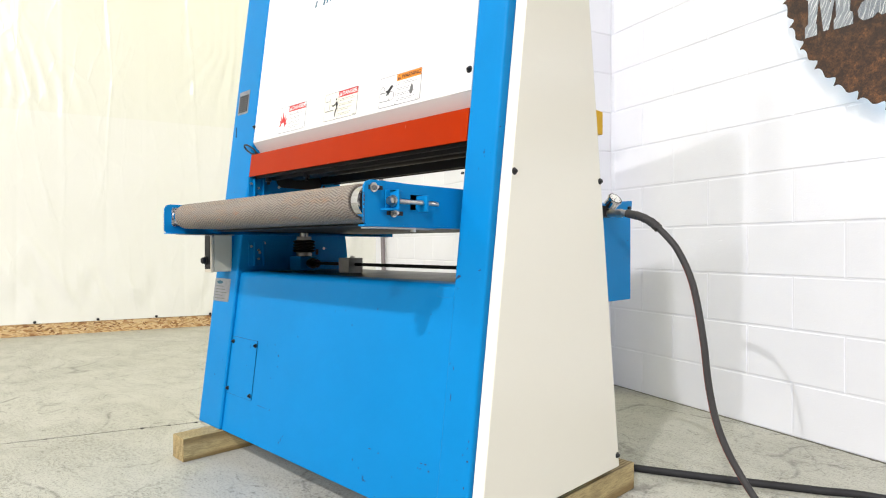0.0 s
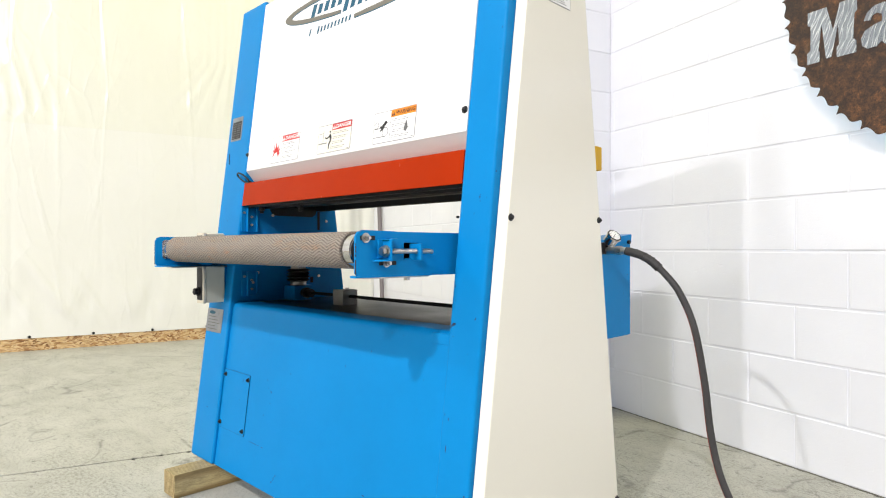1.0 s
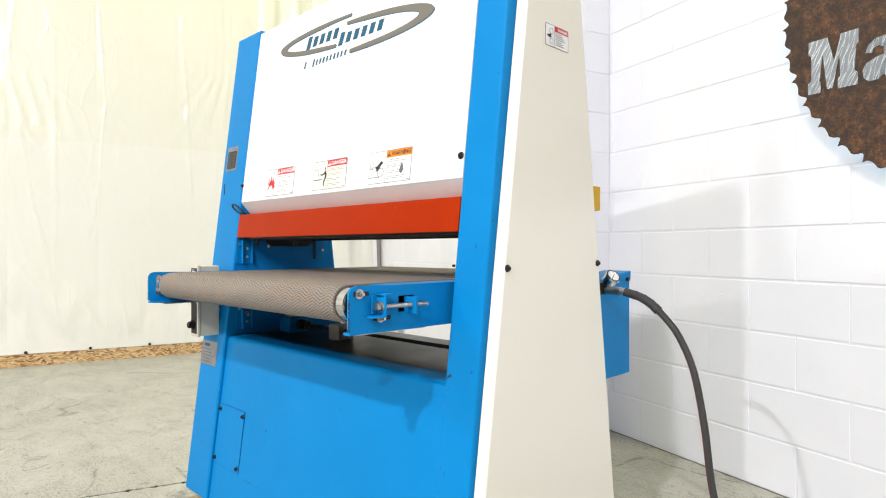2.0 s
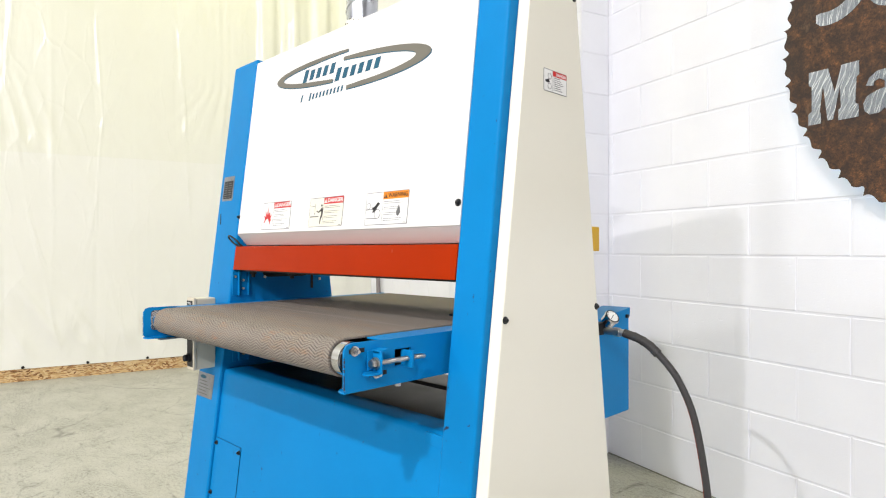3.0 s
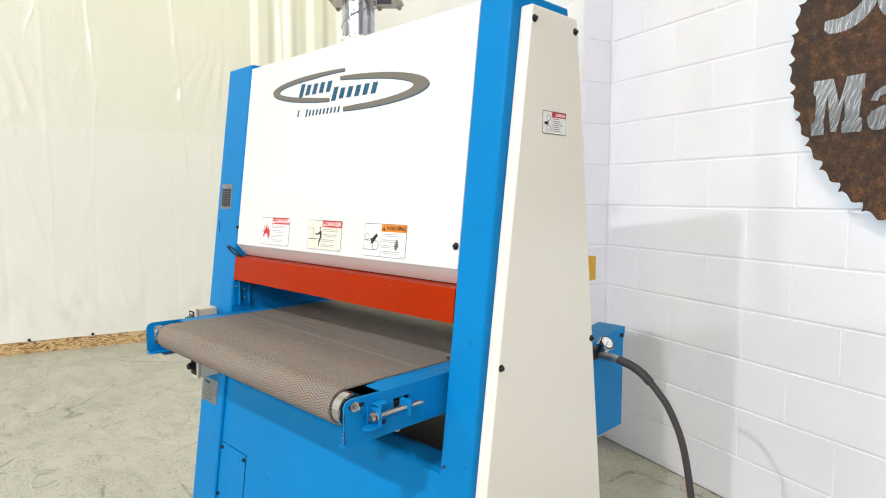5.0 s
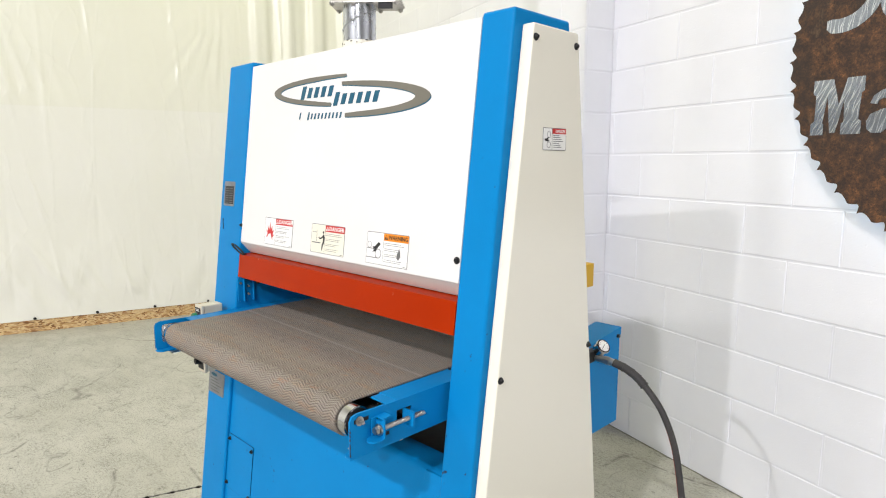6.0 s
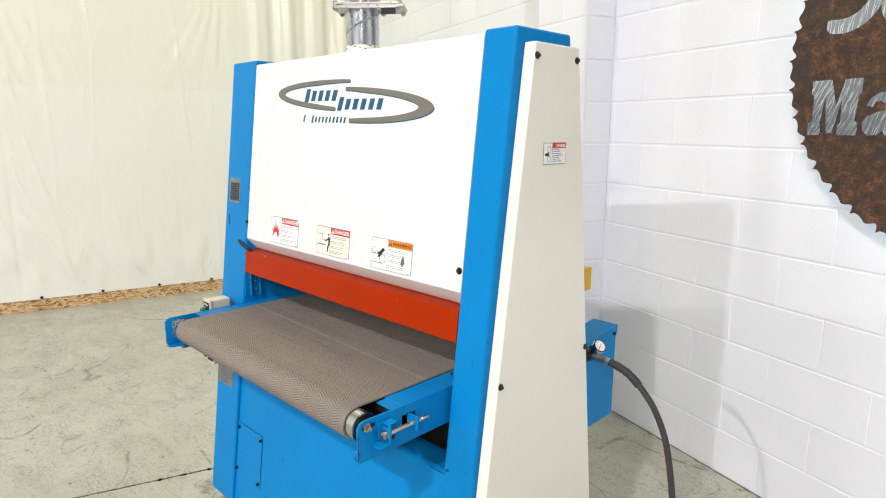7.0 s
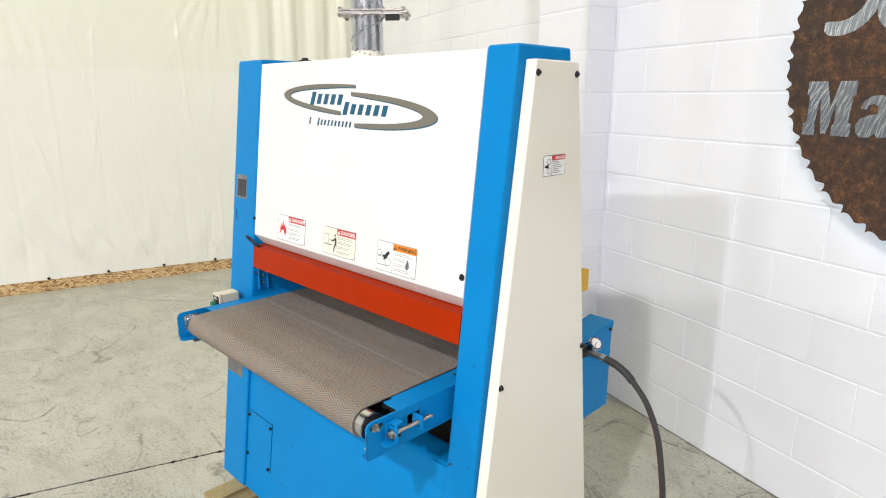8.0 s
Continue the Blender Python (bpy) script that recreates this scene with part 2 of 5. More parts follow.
def osb_mat():
    m = Mat("osb", rough=0.75)
    warp = m.t.nodes.new("ShaderNodeVectorMath")
    warp.operation = "MULTIPLY_ADD"
    nz = m.node("ShaderNodeTexNoise", Vector=m.coord(), Scale=9.0, Detail=2.0)
    m.t.links.new(nz.outputs["Color"], warp.inputs[0])
    warp.inputs[1].default_value = (0.10, 0.0, 0.07)
    m.t.links.new(m.coord(), warp.inputs[2])
    mp = m.node("ShaderNodeMapping", Vector=warp.outputs[0], Scale=(36.0, 14.0, 92.0), Rotation=(0, 0.30, 0))
    vo = m.node("ShaderNodeTexVoronoi", Vector=mp.outputs[0], Scale=1.3, Randomness=1.0)
    chips = m.ramp(m.node("ShaderNodeSeparateColor", Color=vo.outputs["Color"]).outputs[0],
                   [(0.0, (0.13, 0.050, 0.015)), (0.18, (0.36, 0.19, 0.065)), (0.45, (0.60, 0.41, 0.19)), (0.8, (0.68, 0.52, 0.29)), (1.0, (0.32, 0.15, 0.05))])
    n = m.noise(m.mapped((3.0, 1.0, 9.0)), 30.0, 4.0)
    m.colour(m.mix(m.math("MULTIPLY", n, 0.22), chips, (0.24, 0.12, 0.045)))
    m.bump(vo.outputs["Distance"], 0.4, 0.002)
    return m.m


def vinyl(name, base, fold):
    m = Mat(name, base, 0.25)
    v = m.coord()
    m.colour(m.mix(m.ramp(m.noise(v, 1.1, 5.0, 0.6), [(0.35, GREY(0)), (0.7, GREY(1))]), base, fold))
    m.bump(m.noise(m.mapped((1.6, 1.0, 0.55)), 4.0, 3.0, 0.55, 1.4), 0.16, 0.013)
    # sharp fold lines left from storage
    for sc, loc, width, dist in (((1.9, 1.0, 0.30), 1.2, 0.09, 0.0075), ((1.9, 1.0, 0.75), 3.7, 0.12, 0.0028), ((6.0, 1.0, 2.4), 8.1, 0.22, 0.0028)):
        mp = m.node("ShaderNodeMapping", Vector=v, Scale=sc, Location=(loc, loc, loc))
        wob = m.t.nodes.new("ShaderNodeVectorMath")
        wob.operation = "MULTIPLY_ADD"
        nz = m.node("ShaderNodeTexNoise", Vector=mp.outputs[0], Scale=1.3, Detail=3.0)
        m.t.links.new(nz.outputs["Color"], wob.inputs[0])
        wob.inputs[1].default_value = (0.3, 0.0, 0.3)
        m.t.links.new(mp.outputs[0], wob.inputs[2])
        vo = m.node("ShaderNodeTexVoronoi", Vector=wob.outputs[0], Scale=1.0)
        vo.feature = "DISTANCE_TO_EDGE"
        gate = m.ramp(m.noise(v, 1.7, 3.0, 0.6), [(0.40, GREY(0.1)), (0.62, GREY(1))])
        line = m.ramp(vo.outputs["Distance"], [(0.0, GREY(1)), (width * 0.35, GREY(0.35)), (width, GREY(0))])
        m.bump(m.math("MULTIPLY", line, gate), 0.8, dist)
    m.bump(m.noise(v, 700.0, 2.0), 0.06, 0.0006)
    return m.m


def rust():
    m = Mat("rusted_steel", rough=0.72, metal=0.0)
    v = m.coord()
    a = m.noise(v, 26.0, 12.0, 0.88)
    col = m.ramp(a, [(0.36, (0.016, 0.011, 0.009)), (0.48, (0.050, 0.025, 0.014)), (0.56, (0.120, 0.050, 0.020)), (0.66, (0.33, 0.145, 0.045))])
    b = m.noise(v, 150.0, 6.0, 0.8)
    col = m.mix(m.ramp(b, [(0.52, GREY(0)), (0.62, GREY(0.85))]), col, (0.013, 0.010, 0.009))
    big = m.noise(v, 5.0, 4.0, 0.6)
    col = m.mix(m.ramp(big, [(0.48, GREY(0)), (0.60, GREY(0.55))]), col, (0.024, 0.017, 0.014))
    run = m.noise(m.mapped((1.0, 6.0, 1.0)), 9.0, 6.0, 0.7)
    col = m.mix(m.ramp(run, [(0.62, GREY(0)), (0.70, GREY(0.5))]), col, (0.17, 0.095, 0.05))
    m.colour(col)
    m.bump(b, 0.4, 0.001)
    return m.m


def swirl_metal():
    m = Mat("brushed_swirl_metal", (0.50, 0.54, 0.60), 0.22, 1.0)
    v = m.coord()
    warp = m.t.nodes.new("ShaderNodeVectorMath")
    warp.operation = "MULTIPLY_ADD"
    nz = m.node("ShaderNodeTexNoise", Vector=v, Scale=9.0, Detail=2.0)
    m.t.links.new(nz.outputs["Color"], warp.inputs[0])
    warp.inputs[1].default_value = (0.040, 0.040, 0.040)
    m.t.links.new(v, warp.inputs[2])
    # long grinding arcs, wavering, with shorter ones between them; their glints are painted
    h = None
    for centre, pitch, sharp in (((-0.25, 1.3, 1.95), 0.0150, 14.0), ((-0.10, 1.2, 2.15), 0.0240, 22.0)):
        d = m.node("ShaderNodeVectorMath", Vector=warp.outputs[0])
        d.operation = "DISTANCE"
        d.inputs[1].default_value = centre
        ring = m.math("MULTIPLY_ADD", m.math("SINE", m.math("MULTIPLY", d.outputs["Value"], 2 * math.pi / pitch)), 0.5, 0.5)
        ring = m.math("MULTIPLY", m.math("POWER", ring, sharp), m.ramp(m.noise(v, 30.0, 2.0), [(0.35, GREY(0.25)), (0.6, GREY(1))]))
        h = ring if h is None else m.math("MAXIMUM", h, ring)
    fine = m.noise(v, 260.0, 3.0)
    # dark reflection and bright glints along the arcs are put into the colour
    m.colour(m.mix(m.math("MULTIPLY", h, 0.9), (0.30, 0.33, 0.385), (0.92, 0.95, 0.99)))
    m.bump(h, 0.15, 0.0015)
    m.bump(m.noise(v, 14.0, 2.0), 0.35, 0.006)
    m.rough(m.ramp(fine, [(0.3, GREY(0.16)), (0.7, GREY(0.26))]))
    return m.m


def belt_mat():
    """Rough-top conveyor rubber: rows of fine ribs in a zigzag; UV in metres (across, along)."""
    m = Mat("rough_top_belt", rough=0.72, spec=0.3)
    sep = m.node("ShaderNodeSeparateXYZ", Vector=m.coord("UV"))
    u, w = sep.outputs[0], sep.outputs[1]
    zig = m.math("PINGPONG", u, 0.0275)
    s = m.math("ADD", w, m.math("MULTIPLY", zig, 0.42))
    rib = m.math("SINE", m.math("MULTIPLY", s, 2 * math.pi / 0.0068))
    dash = m.math("SINE", m.math("MULTIPLY", u, 2 * math.pi / 0.0048))
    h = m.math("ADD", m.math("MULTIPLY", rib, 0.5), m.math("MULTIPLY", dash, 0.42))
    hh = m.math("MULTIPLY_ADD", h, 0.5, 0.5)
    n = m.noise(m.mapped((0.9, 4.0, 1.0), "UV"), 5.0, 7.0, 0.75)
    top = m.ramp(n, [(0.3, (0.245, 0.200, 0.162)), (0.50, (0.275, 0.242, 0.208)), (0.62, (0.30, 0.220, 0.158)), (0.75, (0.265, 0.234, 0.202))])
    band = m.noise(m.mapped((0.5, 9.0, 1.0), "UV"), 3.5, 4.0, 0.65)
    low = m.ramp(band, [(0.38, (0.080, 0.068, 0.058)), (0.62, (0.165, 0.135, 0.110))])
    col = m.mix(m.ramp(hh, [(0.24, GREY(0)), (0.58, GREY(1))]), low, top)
    spot = m.noise(m.mapped((0.7, 2.2, 1.0), "UV"), 16.0, 5.0, 0.7)
    col = m.mix(m.ramp(spot, [(0.60, GREY(0)), (0.72, GREY(0.75))]), col, (0.34, 0.155, 0.075))
    seam = m.ramp(m.math("ABSOLUTE", m.math("SUBTRACT", w, m.math("MULTIPLY_ADD", u, -0.03, 0.235))), [(0.0, GREY(0.6)), (0.006, GREY(0))])
    col = m.mix(seam, col, (0.36, 0.33, 0.30))
    m.colour(col)
    m.bump(hh, 0.9, 0.0022)
    return m.m


FLOOR_M, BLOCK_M, RUST, SWIRL, BELT = concrete_floor(), block_paint(), rust(), swirl_metal(), belt_mat()
SKID = wood("skid_pine", (0.52, 0.41, 0.20), (0.25, 0.17, 0.065))
OSB = osb_mat()
TARP = vinyl("white_tarp", (0.76, 0.757, 0.70), (0.74, 0.737, 0.665))
# same tarp higher up, the warm light on it put into the colour
TARP_WARM_LIT = vinyl("warm_lit_tarp", (0.745, 0.745, 0.66), (0.725, 0.72, 0.63))
CEILING_M = paint("ceiling_dark_grey", (0.30, 0.30, 0.30), 0.8)
JOINT = paint("joint_filler", (0.018, 0.016, 0.014), 0.95, dirt=0.3, spec=0.05)
CHIP = paint("bare_chip", (0.035, 0.022, 0.022), 0.6, dirt=0.4)
GRIME = paint("wall_foot_grime", (0.25, 0.24, 0.205), 0.9, dirt=0.6)
# dark grey for the unseen walls, so that less light bounces back
WALL_UNSEEN = paint("unseen_dark_wall", (0.20, 0.20, 0.20), 0.6)


def glow(name, colour, strength):
    m = bpy.data.materials.new(name)
    m.use_nodes = True
    b = m.node_tree.nodes["Principled BSDF"]
    b.inputs["Base Color"].default_value = (*colour, 1)
    b.inputs["Emission Color"].default_value = (*colour, 1)
    b.inputs["Emission Strength"].default_value = strength
    return m


LED = glow("led_strip", (0.52, 0.78, 1.0), 10.0)

# ---------------------------------------------------------------- building helpers


def finish(ob_name, bm, material, angle=32):
    mesh = bpy.data.meshes.new(ob_name)
    bm.normal_update()
    bm.to_mesh(mesh)
    bm.free()
    for p in mesh.polygons:
        p.use_smooth = True
    mesh.set_sharp_from_angle(angle=radians(angle))
    mesh.materials.append(material)
    return mesh


def even(ob):
    """Keeps large flat faces flat beside their rounded edges."""
    w = ob.modifiers.new("normals", "WEIGHTED_NORMAL")
    w.keep_sharp, w.weight = True, 60


def part(name, bm, material, parent, label=""):
    ob = new(name, finish(name, bm, material))
    ob.parent = parent
    even(ob)
    return tagged(ob, label)


def thing(name, label, category, at=(0, 0, 0), group="", kind=""):
    ob = new(name)
    ob.empty_display_size = 0.1
    ob.matrix_world = pose(*at) if len(at) > 2 else pose(*at, 0)
    return tagged(ob, label, category, group, kind)


def single(name, bm, material, label, category, group="", kind="", m=None):
    ob = new(name, finish(name, bm, material))
    if m is not None:
        ob.matrix_world = m
    even(ob)
    return tagged(ob, label, category, group, kind)


def box(x0, x1, y0, y1, z0, z1, bevel=0.0, seg=2, bm=None):
    b = bmesh.new()
    bmesh.ops.create_cube(b, size=1.0)
    for v in b.verts:
        v.co = ((x0 + x1) / 2 + v.co.x * (x1 - x0), (y0 + y1) / 2 + v.co.y * (y1 - y0), (z0 + z1) / 2 + v.co.z * (z1 - z0))
    if bevel:
        bmesh.ops.bevel(b, geom=b.edges[:], offset=bevel, segments=seg, affect="EDGES", profile=0.5)
    return merge(bm, b)


def merge(bm, b):
    if bm is None:
        return b
    mesh = bpy.data.meshes.new("tmp")
    b.to_mesh(mesh)
    b.free()
    bm.from_mesh(mesh)
    bpy.data.meshes.remove(mesh)
    return bm


def prism(profile, x0, x1, bevel=0.0, seg=2, bm=None):
    """A closed (y, z) outline drawn out along x."""
    b = bmesh.new()
    lo = [b.verts.new((x0, y, z)) for y, z in profile]
    hi = [b.verts.new((x1, y, z)) for y, z in profile]
    n = len(profile)
    b.faces.new(lo)
    b.faces.new(hi[::-1])
    for i in range(n):
        b.faces.new((lo[i], hi[i], hi[(i + 1) % n], lo[(i + 1) % n]))
    bmesh.ops.recalc_face_normals(b, faces=b.faces)
    if bevel:
        bmesh.ops.bevel(b, geom=b.edges[:], offset=bevel, segments=seg, affect="EDGES", profile=0.5)
    return merge(bm, b)


def flat(outline, depth, place, bevel=0.0, bm=None):
    """A plate from a 2D outline, thickness depth along the local z of the pose place."""
    b = bmesh.new()
    lo = [b.verts.new((x, y, 0)) for x, y in outline]
    hi = [b.verts.new((x, y, depth)) for x, y in outline]
    n = len(outline)
    b.faces.new(lo[::-1])
    b.faces.new(hi)
    for i in range(n):
        b.faces.new((lo[i], lo[(i + 1) % n], hi[(i + 1) % n], hi[i]))
    bmesh.ops.recalc_face_normals(b, faces=b.faces)
    if bevel:
        bmesh.ops.bevel(b, geom=[e for e in b.edges if e.verts[0].co.z == e.verts[1].co.z == depth], offset=bevel, segments=2, affect="EDGES")
    b.transform(place)
    return merge(bm, b)


def rod(p0, p1, r, r1=None, seg=20, bm=None, bevel=0.0):
    b = bmesh.new()
    p0, p1 = Vector(p0), Vector(p1)
    d = p1 - p0
    bmesh.ops.create_cone(b, cap_ends=True, segments=seg, radius1=r, radius2=r if r1 is None else r1, depth=d.length)
    if bevel:
        bmesh.ops.bevel(b, geom=[e for e in b.edges if len({round(v.co.z, 5) for v in e.verts}) == 1], offset=bevel, segments=2, affect="EDGES")
    b.transform(Matrix.Translation((p0 + p1) / 2) @ d.to_track_quat("Z", "Y").to_matrix().to_4x4())
    return merge(bm, b)


def spline(points, steps=8):
    """Catmull-Rom through the points."""
    pts = [Vector(p) for p in points]
    pts = [2 * pts[0] - pts[1], *pts, 2 * pts[-1] - pts[-2]]
    out = []
    for i in range(1, len(pts) - 2):
        a, b, c, d = pts[i - 1:i + 3]
        for k in range(steps):
            t = k / steps
            out.append(0.5 * (2 * b + (c - a) * t + (2 * a - 5 * b + 4 * c - d) * t * t + (3 * b - a - 3 * c + d) * t ** 3))
    return out + [pts[-2]]


def tube(points, r, seg=12, bm=None):
    b = bmesh.new()
    rings, up = [], Vector((0, 0, 1))
    for i, p in enumerate(points):
        d = (points[min(i + 1, len(points) - 1)] - points[max(i - 1, 0)]).normalized()
        side = d.cross(up)
        if side.length < 0.05:
            side = d.cross(Vector((0, 1, 0)))
        side.normalize()
        other = side.cross(d).normalized()
        rings.append([b.verts.new(p + r * (math.cos(2 * math.pi * k / seg) * side + math.sin(2 * math.pi * k / seg) * other)) for k in range(seg)])
    for q, s in zip(rings, rings[1:]):
        for k in range(seg):
            b.faces.new((q[k], q[(k + 1) % seg], s[(k + 1) % seg], s[k]))
    b.faces.new(rings[0][::-1])
    b.faces.new(rings[-1])
    bmesh.ops.recalc_face_normals(b, faces=b.faces)
    return merge(bm, b)


def rrect(x0, x1, y0, y1, r=0.0, n=4):
    if not r:
        return [(x0, y0), (x1, y0), (x1, y1), (x0, y1)]
    out = []
    for cx, cy, a in ((x1 - r, y0 + r, -90), (x1 - r, y1 - r, 0), (x0 + r, y1 - r, 90), (x0 + r, y0 + r, 180)):
        out += [(cx + r * math.cos(radians(a + 90 * k / n)), cy + r * math.sin(radians(a + 90 * k / n))) for k in range(n + 1)]
    return out


def text_bm(words, size, place, depth=0.0003, squeeze=1.0, wide=0.0):
    """Letters of the built-in font as a mesh, centred, lying in the local xy plane of place."""
    cu = bpy.data.curves.new("letters", "FONT")
    cu.body, cu.size, cu.align_x, cu.align_y, cu.extrude = words, size, "CENTER", "CENTER", depth
    cu.offset = size * 0.018
    cu.resolution_u = 2
    ob = bpy.data.objects.new("letters", cu)
    scene.collection.objects.link(ob)
    mesh = bpy.data.meshes.new_from_object(ob.evaluated_get(bpy.context.evaluated_depsgraph_get()))
    bpy.data.objects.remove(ob)
    bpy.data.curves.remove(cu)
    b = bmesh.new()
    b.from_mesh(mesh)
    bpy.data.meshes.remove(mesh)
    if wide:
        squeeze = wide / (max(v.co.x for v in b.verts) - min(v.co.x for v in b.verts))
    b.transform(place @ Matrix.Diagonal((squeeze, 1, 1, 1)))
    return b


# ---------------------------------------------------------------- the room
# the block wall runs along local x of ROOM, its face at local y = BACK
ROOM = pose(0, 0, 0, 0, 0, -18.5)
BACK, COURSE, BLOCK = 1.6765, 0.203, 0.3845
STEP_A, PIER_A, PIER_D = -0.668, -1.078, 0.171      # the pier beside the saw wall


def structure(name, bm, mat, label, m=None):
    return single(name, bm, mat, label, name.split("_")[0], kind="structure", m=m)


def slab(outline, z0, z1, bm=None):
    return flat(outline, z1 - z0, pose(0, 0, z0), bm=bm)


# floor: two slabs with a saw-cut joint between them
JP, JD = Vector((-1.105, -0.43)), Vector((math.cos(radians(69.5)), math.sin(radians(69.5))))
JN = Vector((JD.y, -JD.x))
edge_a, edge_b = [], []
rnd = random.Random(3)
for k in range(-1360, 560):
    p = JP + JD * (k * 0.0125)
    w = 0.0044 + 0.0022 * rnd.random() + 0.010 * rnd.random() ** 9
    j = 0.002 * (rnd.random() - 0.5)
    edge_a.append(p - JN * (w - j))
    edge_b.append(p + JN * (w + j))
far = 16.0
bm = slab([tuple(p) for p in edge_a] + [tuple(edge_a[-1] - JN * far), tuple(edge_a[0] - JN * far)], -0.15, 0.0)
bm = slab([tuple(p) for p in edge_b] + [tuple(edge_b[-1] + JN * far), tuple(edge_b[0] + JN * far)], -0.15, 0.0, bm)
floor = structure("floor", bm, FLOOR_M, "worn pale grey concrete floor with scuffs and a saw-cut joint")
bm = flat([(-16, -0.02), (6.5, -0.02), (6.5, 0.02), (-16, 0.02)], 0.1, Matrix.Translation((JP.x, JP.y, -0.1035)) @ pose(0, 0, 0, 0, 0, 69.5))
part("joint_filler", bm, JOINT, floor, "dark dirty joint filler")


def grime(x0, x1, y, name="grime_line"):
    """A ragged line of dirt where the floor meets a wall (room coordinates)."""
    n = int((x1 - x0) / 0.02)
    near = [(x0 + 0.02 * k, y - 0.001 - 0.012 * rnd.random() ** 3) for k in range(n + 1)]
    b = flat(near + [(near[-1][0], y + 0.002), (near[0][0], y + 0.002)], 0.0026, ROOM @ pose(0, 0, 0.0002))
    part(name, b, GRIME, floor, "dark line of dirt along the wall foot")


grime(STEP_A, 3.4, BACK - 0.0026)
grime(PIER_A, STEP_A, BACK - PIER_D - 0.0026)

# walls: a core of mortar colour, blocks in front of it
wall_core = box(-6.0, 9.6, BACK, BACK + 0.2, 0, CEIL)
wall_north = structure("wall_north", wall_core, BLOCK_M, "white painted concrete block wall in running bond", ROOM)
pier_core = box(PIER_A, STEP_A, BACK - PIER_D, BACK + 0.0, 0, CEIL)
pier = structure("wall_pier", pier_core, BLOCK_M, "white painted block pier projecting from the wall", ROOM)
# assumed walls and ceiling out of view, dark to deepen the shadows
wall_east = structure("wall_east", box(9.6, 9.8, -13.2, BACK + 0.2, 0, CEIL), WALL_UNSEEN, "unseen dark grey wall, kept dark to cut bounce light", ROOM)
wall_south = structure("wall_south", box(-6.0, 9.8, -13.4, -13.2, 0, CEIL), WALL_UNSEEN, "unseen dark grey wall, kept dark to cut bounce light", ROOM)
wall_west = structure("wall_west", box(-6.2, -6.0, -13.4, BACK + 0.2, 0, CEIL), WALL_UNSEEN, "unseen dark grey wall, kept dark to cut bounce light", ROOM)
ceiling = structure("ceiling", box(-6.2, 9.8, -13.4, BACK + 0.2, CEIL, CEIL + 0.2), CEILING_M, "unseen dark grey ceiling, kept dark to cut bounce light", ROOM)

# ---------------------------------------------------------------- the sander
SLOPE = 0.125


def front(z, off=0.0):
    """y of the leaning front plane at height z."""
    return SLOPE * (z - 1.15) + off


def rear(z, off=0.0):
    return 0.360 - 0.128 * (z - 1.15) + off


LEAN_DEG = math.degrees(math.atan(SLOPE))


def on_front(x, z, off=0.0, turn=0.0):
    """A pose on the leaning front: local x to the right, y up the slope, z outwards."""
    return pose(x, front(z) - off, z, 90 - LEAN_DEG, 0, 0) @ pose(0, 0, 0, 0, 0, turn)


def on_side(y, z, x):
    """A pose on the right side panel: local x to the rear, y up, z outwards."""
    return Matrix(((0, 0, 1, x), (1, 0, 0, y), (0, 1, 0, z), (0, 0, 0, 1)))


sander = thing("wide_belt_sander", "blue and white wide belt sander with conveyor, on wooden skids", "machine")
Z0, Z1 = 0.08, 1.722
FR, RR = [(front(Z0), Z0), (front(Z1), Z1)], [(rear(Z1), Z1), (rear(Z0), Z0)]

# columns: folded sheet with softened edges
FL, RL = [(front(Z0), Z0), (front(1.730), 1.730)], [(rear(1.730), 1.730), (rear(Z0), Z0)]
left_column = part("column", prism(FL + RL, -0.696, -0.527, 0.007, 3), BLUE, sander, "blue painted sheet steel column")
right_column = part("column", prism(FR + RR, 0.543, 0.639, 0.007, 3), BLUE, sander, "blue painted sheet steel column")


def machine_screw(at, parent, r=0.0085, label="black button-head screw"):
    """A dished washer with a domed head; at is a pose, z outwards."""
    b = bmesh.new()
    prof = [(r, 0.0), (r, 0.0016), (r * 0.86, 0.0028), (r * 0.66, 0.003), (r * 0.62, 0.0052), (r * 0.5, 0.0072), (r * 0.28, 0.0080), (r * 0.24, 0.0055), (0.0004, 0.0055)]
    rings = []
    for q, h in prof:
        rings.append([b.verts.new((q * math.cos(2 * math.pi * k / 14), q * math.sin(2 * math.pi * k / 14), h)) for k in range(14)])
    for a, c in zip(rings, rings[1:]):
        for k in range(14):
            b.faces.new((a[k], a[(k + 1) % 14], c[(k + 1) % 14], c[k]))
    b.transform(at)
    return part("screw", b, SCREW, parent)


# side panel
def panel_front(z):
    return 0.043 + 0.137 * (z - 1.291)


def panel_rear(z):
    return 0.316 - 0.127 * (z - 1.37)


side = part("side_panel", prism([(panel_front(0.102), 0.102), (panel_front(1.687), 1.687), (panel_rear(1.687), 1.687), (panel_rear(0.102), 0.102)], 0.6395, 0.672, 0.0045, 3),
            BEIGE, sander, "beige painted side cover panel")
for y, z in ((0.104, 1.656), (0.266, 1.656), (-0.002, 0.892), (0.368, 0.897), (0.462, 0.138), (-0.098, 0.138)):
    machine_screw(on_side(y, z, 0.672), side)
left_side = part("side_panel", prism([(panel_front(0.102) + 0.03, 0.102), (panel_front(1.687) + 0.03, 1.687), (panel_rear(1.687), 1.687), (panel_rear(0.102), 0.102)], -0.726, -0.6965, 0.0045, 3),
                 BEIGE, sander, "beige painted side cover panel")

